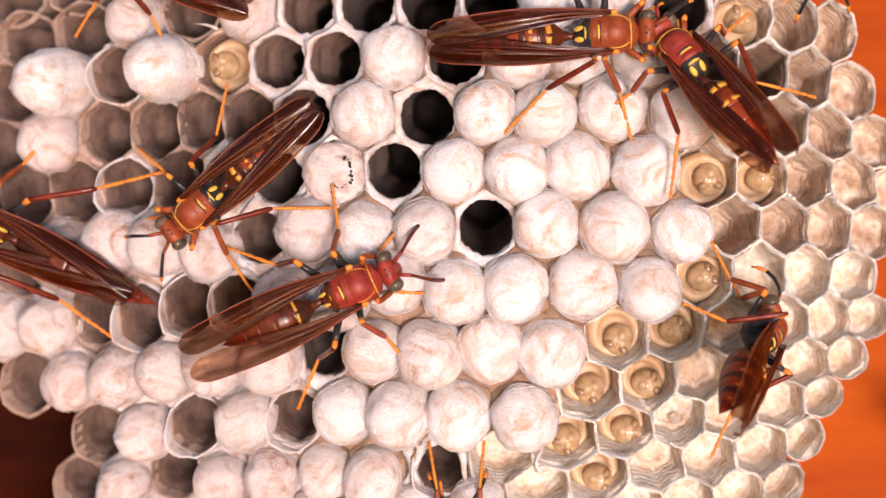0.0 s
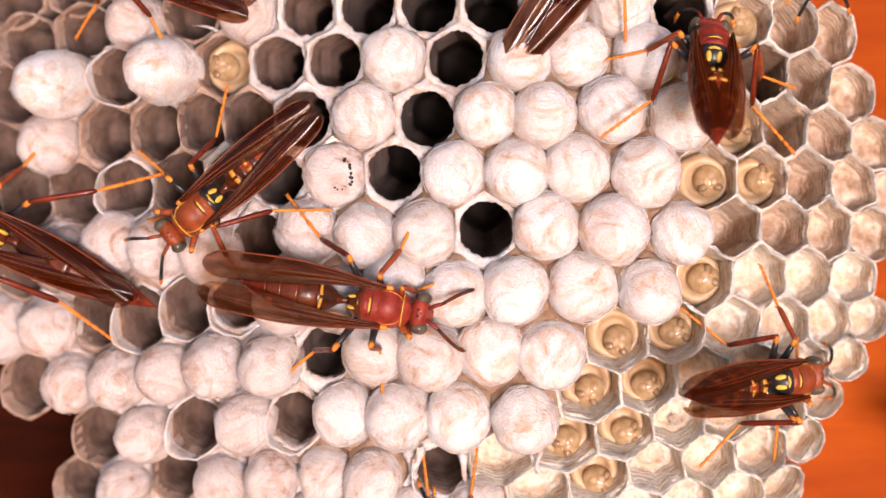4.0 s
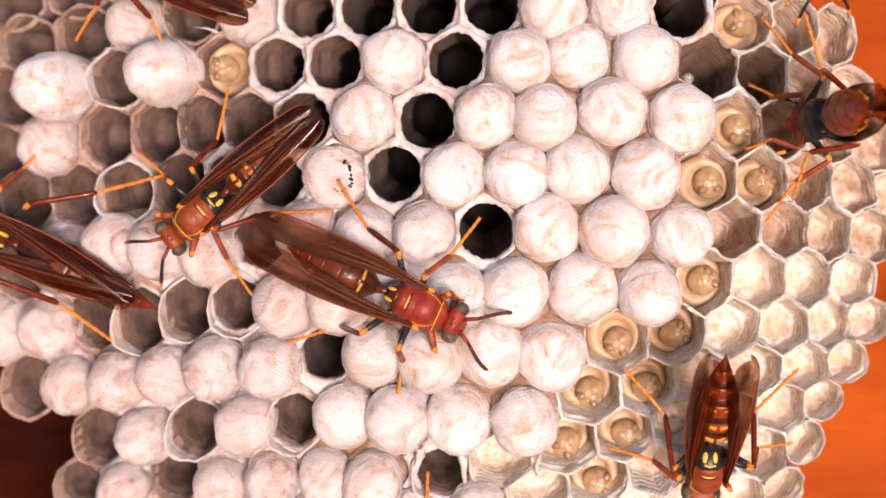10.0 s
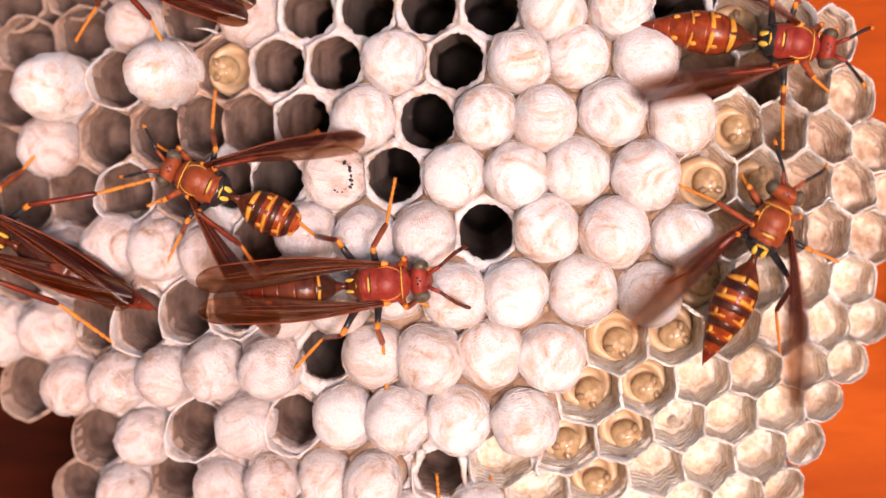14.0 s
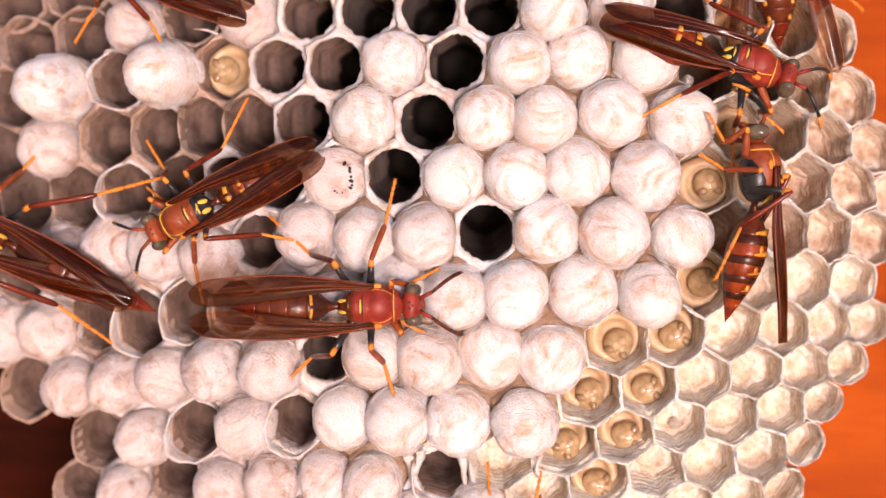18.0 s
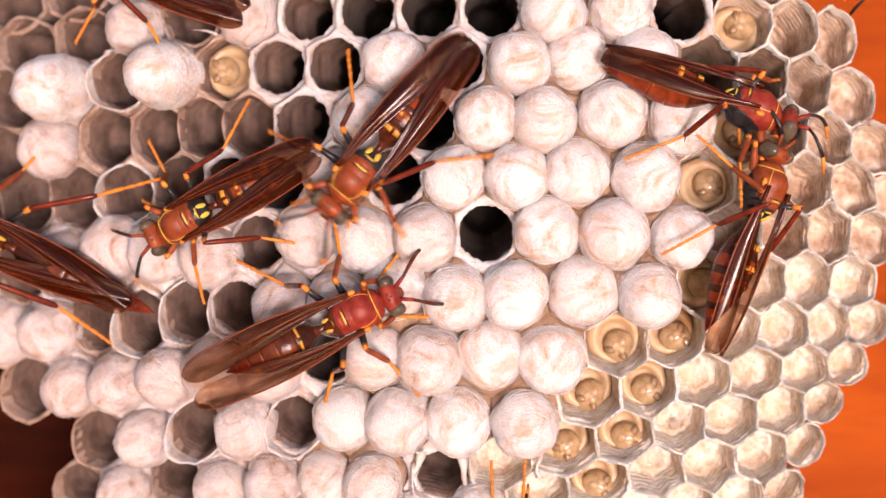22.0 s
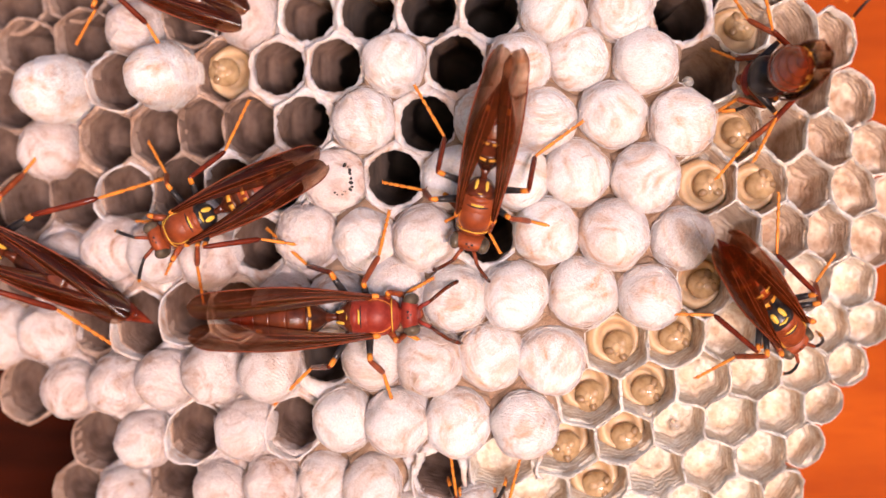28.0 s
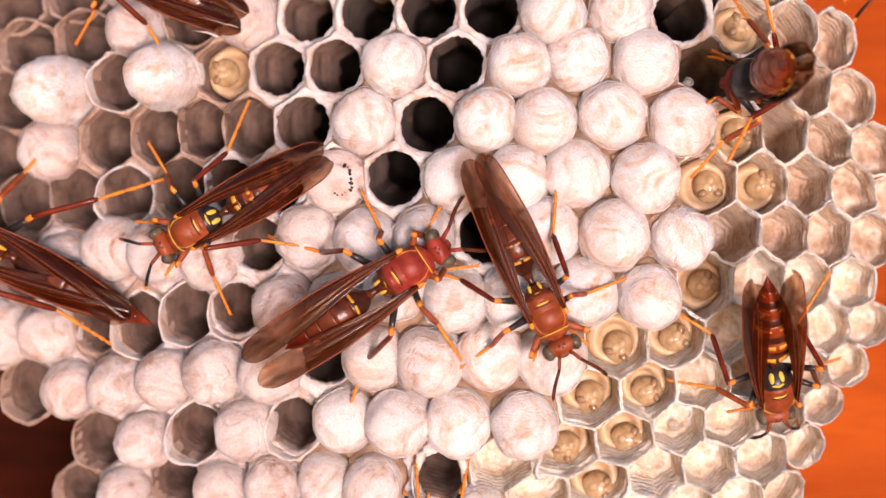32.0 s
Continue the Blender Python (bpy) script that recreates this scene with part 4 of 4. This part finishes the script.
rover = build_wasp("slender red-brown paper wasp walking over the comb", 1.03, RUST, 3)
rim_wasp = build_wasp("red paper wasp with black belly at the comb's outer rim", 1.0, RED, 3, 1.15, 16.2, False)
cell_wasp = build_wasp("yellow-banded red-brown paper wasp feeding larvae in young cells", 0.98, RUST, 5, 1.2, 17.8)
purple_wasp = build_wasp("paper wasp with half-open purplish wings", 1.0, RED, 2)
side_wasp = build_wasp("rust-brown paper wasp that peers round the comb's edge", 0.95, RUST, 4)
late_wasp = build_wasp("reddish-brown paper wasp that looks into an open cell", 0.97, RUST, 2)
low_wasp = build_wasp("orange-legged paper wasp at the lower side of the comb", 1.0, RUST, 3)
far_wasp = build_wasp("paper wasp with orange legs behind the comb's rim", 0.95, RED, 3)


def motions():
    s = stance
    creep(rust_guard, [
        (0, s(343, 383, -140, 0, -8)), (6, s(342, 385, -140, 0, -8)), (13.5, s(344, 388, -141, 0, -8)), (13.6, s(340, 385, -150)),
        (13.7, s(345, 318, 170), 34, 5), (13.9, s(350, 318, 160), 36, 8), (14.2, s(348, 322, 148), 38, 8), (14.5, s(352, 328, 148), 36, 8), (15.5, s(345, 365, -170), 20),
        (16.5, s(326, 385, -154, 0, -12)), (19, s(318, 384, -156, 0, -16)), (21.5, s(318, 388, -156, 0, -16)), (22.5, s(314, 396, -150, 0, -14)), (23, s(316, 396, -158, 0, -16)),
        (25, s(318, 394, -158, 0, -16)), (28, s(324, 396, -155, 0, -14)), (30, s(330, 398, -152, 0, -12)), (32, s(334, 402, -152, 0, -12))])
    creep(red_worker, [
        (0, s(632, 512, 24)), (0.5, s(640, 508, 21)), (1, s(656, 498, 16)), (1.5, s(660, 512, 5)), (2, s(652, 520, 0)), (2.5, s(650, 528, -6)),
        (3, s(658, 538, -8)), (3.5, s(670, 550, -6)), (4.5, s(705, 540, -14)), (5.5, s(752, 538, -15)), (6, s(718, 541, -11)), (6.5, s(690, 522, -20)),
        (7, s(668, 518, -24)), (7.5, s(690, 532, -24)), (8, s(706, 541, -23)), (8.5, s(712, 536, -18)), (9, s(693, 526, -14)), (9.5, s(725, 538, -20)),
        (10, s(748, 545, -24)), (11, s(757, 534, -24)), (12, s(758, 541, -28)), (12.5, s(715, 525, -24)), (13, s(657, 502, -18)), (13.5, s(656, 505, -17)),
        (13.7, s(676, 505, -7)), (14, s(682, 500, 4)), (14.5, s(678, 505, 3)), (15.5, s(660, 515, -8)), (16.5, s(640, 518, -17)), (17, s(638, 522, -17)),
        (17.5, s(644, 520, -8)), (18, s(668, 538, 1)), (18.5, s(648, 508, 12)), (19, s(672, 504, 23)), (19.5, s(660, 488, 33)), (20, s(695, 482, 33)),
        (20.5, s(700, 483, 34)), (21, s(703, 482, 34)), (21.5, s(640, 514, 32)), (22, s(636, 546, 25)), (22.5, s(640, 532, 16)), (23, s(626, 553, 19)),
        (23.5, s(634, 552, 18)), (24, s(645, 550, 17)), (24.5, s(668, 532, 23)), (25, s(692, 512, 30)), (25.5, s(698, 490, 34)), (26.5, s(680, 508, 26)),
        (27.5, s(662, 525, 17)), (28, s(665, 553, 2)), (28.5, s(676, 542, -5)), (29, s(703, 555, -5)), (29.5, s(704, 555, -5)), (30, s(692, 548, -4)),
        (30.5, s(684, 543, 8)), (31, s(683, 510, 23)), (31.5, s(705, 488, 29)), (32, s(725, 468, 33))], None, 2.4)
    creep(edge_wasp, [(0, s(-55, 395, 155, 5)), (12, s(-53, 397, 155, 5)), (23, s(-58, 400, 155, 5)), (26, s(-57, 408, 154, 5)), (32, s(-57, 412, 154, 5))], {("hind", -1): (-13, 11), ("hind", 1): (-15, 4.5), ("middle", -1): (-1.8, 10.5)}, -4.2)
    creep(tip_wasp, [(0, s(200, -90, 156, 3)), (16, s(199, -88, 156, 3)), (22.5, s(188, -82, 157, 3)), (23, s(188, -56, 157, 3)), (24, s(188, -80, 157, 3)), (32, s(187, -78, 156, 3))])
    creep(rover, [
        (0, s(1085, 65, 3)), (0.5, s(1080, 68, 9)), (1, s(1060, 90, 14), 3), (1.5, s(1064, 92, 18), 3), (2, s(1066, 74, 29), 5), (2.5, s(1008, 28, 40)), (3, s(1030, -55, 51)),
        (3.5, s(1080, -135, 52)), (5.5, s(1150, -165, 52)), (6, s(1190, -270, 55)), (12, s(1020, -330, 160)), (18, s(930, -300, -150)), (20.5, s(905, -130, -130)), (20.8, s(890, -60, -140)),
        (21, s(850, 10, -150)), (21.2, s(805, 70, -140)), (21.4, s(745, 185, -122)), (21.6, s(722, 248, -115)), (21.8, s(692, 312, -110)), (22, s(622, 316, -130)),
        (22.2, s(575, 205, -163)), (22.4, s(545, 140, 168)), (22.7, s(432, 170, 164)), (22.9, s(346, 204, 176, 2, -26)), (23.1, s(336, 208, 180, 2, -28)), (23.3, s(262, 205, -150, 3)), (23.6, s(115, 178, -172, 4, 0, 0), 4),
        (24, s(45, 222, -123, 5)), (24.4, s(25, 222, -123, 5)), (24.7, s(-120, 170, 176, 4)), (25.0, s(-245, 172, 176, 4)), (25.3, s(-350, 160, 178, 2)), (26, s(-420, 120, 170)), (32, s(-420, 110, 165))])
    creep(rim_wasp, [
        (0, s(1200, 95, 127, 2, -30, 5), 2), (1, s(1215, 114, 127, 2, -44, 5), 3), (2, s(1180, 122, 123, 2, -56), 2), (3, s(1234, 120, 88, 2, -54), 2), (3.5, s(1246, 88, 96, 2, -58)), (4.5, s(1270, 80, 65, 2, -45)),
        (5.5, s(1300, 90, 42, 2, -45)), (6, s(1372, 142, -8, 3, -50)), (6.5, s(1385, 158, -4, 3, -55)), (7, s(1410, 176, 3, 3, -60)), (7.5, s(1435, 185, -18, 3, -56)), (8, s(1470, 232, -40, 3, -56)),
        (8.5, s(1455, 225, -20, 4, -72)), (9, s(1432, 205, -4, 4, -98)), (10, s(1450, 212, 0, 5, -98)), (11, s(1468, 208, 0, 5, -98)), (12, s(1488, 214, 0, 5, -98)), (13, s(1475, 212, 0, 5, -98)),
        (13.5, s(1472, 222, -20, 6, -70)), (13.6, s(1480, 212, -35, 6, -10), 40, 20), (13.7, s(1465, 195, -42, 8, 5, 0), 55, 25), (13.8, s(1420, 125, -30, 8, 5), 70, 40),
        (13.9, s(1395, 80, -15, 6), 60, 30), (14, s(1408, 76, -8, 4), 25, 10), (14.1, s(1388, 100, -8, 2), 5), (14.5, s(1385, 88, -10, 2)), (16.5, s(1338, 106, -15, 2, 0, -15)),
        (17.5, s(1340, 108, -16, 2, 0, -22)), (19, s(1342, 136, -24, 3, 0, -36)), (20, s(1340, 150, -26, 3, 0, -42)), (20.5, s(1344, 175, -32, 3, 0, -42)), (21, s(1346, 196, -38, 3, 0, -42)), (21.5, s(1344, 198, -36, 3, 0, -42)),
        (22, s(1342, 190, -20, 3, 0, -48)), (22.5, s(1345, 190, -14, 3, -10, -36)), (23, s(1362, 188, 12, 4, -30, -8)), (23.5, s(1340, 150, 20, 4, -48)), (24, s(1382, 106, 14, 3, -52)), (24.5, s(1380, 118, 55, 3, -56, 10)),
        (25, s(1400, 125, 78, 3, -62, 12)), (25.5, s(1385, 130, 110, 4, -68, 25)), (26.5, s(1375, 135, 55, 4, -80, 12)), (27.5, s(1366, 132, -2, 4, -97)), (28, s(1360, 132, -6, 4, -97)), (30, s(1334, 134, -6, 4, -97)), (32, s(1330, 136, -6, 4, -97))])
    creep(cell_wasp, [
        (0, s(1356, 588, 54, 3, -56, 46)), (1, s(1392, 596, 60, 3, -60, 46)), (1.5, s(1398, 580, 60, 2, -30, 30)), (2, s(1414, 584, 42, 2, -34, 24)), (2.5, s(1440, 610, 25, 1, -35)), (3, s(1410, 660, 5, 1, -42)), (3.5, s(1408, 672, 4, 1, -42)),
        (5.5, s(1440, 675, 0, 1, -38)), (6, s(1462, 690, -5, 1, -38)), (6.5, s(1435, 685, -12, 1, -38)), (6.8, s(1400, 690, -60, 1, -20, 20)), (7, s(1322, 724, -84, 2, -58, 16), 4), (7.5, s(1315, 735, -86, 2, -58, 16), 4), (8, s(1298, 765, -86, 1, -55), 4),
        (8.5, s(1272, 790, -90, 1, -46), 4), (9, s(1254, 834, -90, 1, -46), 3.5), (10, s(1248, 838, -92, 1, -44), 3.5), (11, s(1250, 842, -93, 1, -44), 3.5), (11.5, s(1275, 840, -90, 1, -30), 8), (12, s(1272, 850, -92, 1, -50), 8, 75), (13, s(1270, 852, -88, 1, -48), 8, 78), (13.4, s(1292, 850, -85, 1, -28), 10, 70),
        (13.5, s(1310, 735, -10, 2), 90, 40), (13.6, s(1345, 645, 22, 2), 80, 30), (13.7, s(1348, 648, 20, 2), 70, 30), (13.8, s(1335, 605, 32, 2), 75, 30), (13.9, s(1345, 415, 66, 2), 70, 30), (14, s(1366, 392, 65, 2), 28, 15),
        (14.1, s(1348, 340, 78, 2), 12), (14.2, s(1344, 300, 86, 2), 6), (14.5, s(1382, 335, 76, 2), 6), (15.5, s(1352, 300, 90, 2, 0, 40), 0, 0, 6), (16.5, s(1340, 290, 96, 3, 0, 78), -2, 4, 5), (17.5, s(1342, 290, 95, 3, 0, 80), -2, 4, 8), (19, s(1358, 292, 84, 3, 0, 84), -2, 3, 19),
        (20.5, s(1374, 312, 74, 3, 0, 82), -2, 3, 26), (20.9, s(1370, 316, 71, 3, 0, 56), 0, 1, 8), (21.4, s(1364, 318, 71, 3, 0, 48), 0, 0, 3), (22, s(1358, 322, 72, 3, 0, 44)), (22.5, s(1354, 330, 70, 3, -5, 40)), (23, s(1346, 350, 64, 3, -20, 36)), (23.5, s(1320, 360, 66, 3, -30, 25)), (24, s(1300, 420, 50, 3, -55, 10)), (24.5, s(1335, 425, 56, 3, -66, 10)),
        (25, s(1345, 430, 60, 3, -66, 10)), (25.5, s(1338, 448, 112, 3, -72, 15)), (26.2, s(1330, 500, 185, 3, -60, 10)), (26.9, s(1345, 510, -120, 3, -55)), (27.5, s(1350, 530, -75, 2, -50)), (28, s(1390, 574, -46, 2, -46)), (28.5, s(1360, 640, -70, 1, -42)), (29, s(1352, 690, -80, 1, -38)),
        (29.5, s(1350, 672, -77, 1, -43), 3), (30, s(1352, 668, -77, 1, -43), 3), (32, s(1372, 690, -77, 1, -45), 3.5)])
    creep(purple_wasp, [(0, s(1640, -420, 100)), (13.9, s(1640, -420, 100)), (14.2, s(1580, -280, 100)), (14.5, s(1475, -160, 97), 12), (16.5, s(1385, -165, 96), 15), (18, s(1360, -160, 96), 15), (19, s(1370, -150, 95), 15),
                        (19.5, s(1440, -190, 96), 12), (20, s(1470, -250, 95)), (20.6, s(1500, -340, 95)), (32, s(1520, -380, 95))])
    creep(late_wasp, [
        (0, s(1120, -420, -120)), (24.5, s(1080, -320, -115)), (25.5, s(1010, -75, -110)), (26.5, s(900, 180, -100)), (27.5, s(850, 318, -92, 0, -18)), (28, s(842, 372, -102, 0, -24)), (28.5, s(836, 368, -102, 0, -20)),
        (29, s(825, 388, -107, 0, -14)), (29.5, s(842, 430, -88)), (30, s(912, 492, -66)), (30.5, s(948, 550, -61)), (31, s(962, 550, -65)), (31.5, s(966, 552, -65)), (32, s(970, 555, -65))])
    creep(side_wasp, [(0, s(1740, 800, 170, -9)), (5, s(1700, 800, 170, -9)), (5.6, s(1570, 772, 172, -7)), (6, s(1552, 762, 165, -7)), (6.5, s(1600, 720, 160, -9)), (7, s(1612, 668, 165, -9)), (7.5, s(1600, 640, 165, -10)), (8, s(1585, 618, 160, -12)), (8.6, s(1680, 600, 150, -12)), (9.5, s(1740, 600, 150, -12)), (32, s(1760, 610, 150, -12))])
    creep(low_wasp, [(0, s(815, 985, 92)), (3, s(800, 990, 90)), (6, s(770, 1010, 95)), (9, s(720, 1030, 96)), (12, s(760, 1040, 90)), (19, s(900, 1010, 85)), (23, s(890, 1000, 95)), (28, s(845, 985, 90)), (30, s(800, 990, 95)), (32, s(770, 1000, 92))], {"middle": (11.5, 2.8), "front": (7.5, 1.8)})
    creep(far_wasp, [(0, s(1440, -95, -80, 1)), (13.5, s(1442, -95, -80, 1)), (14.2, s(1520, -180, -60, 1)), (19, s(1560, -240, -80, 1)), (22, s(1560, -90, -95, -2)), (32, s(1565, -90, -92, -2))])


motions()
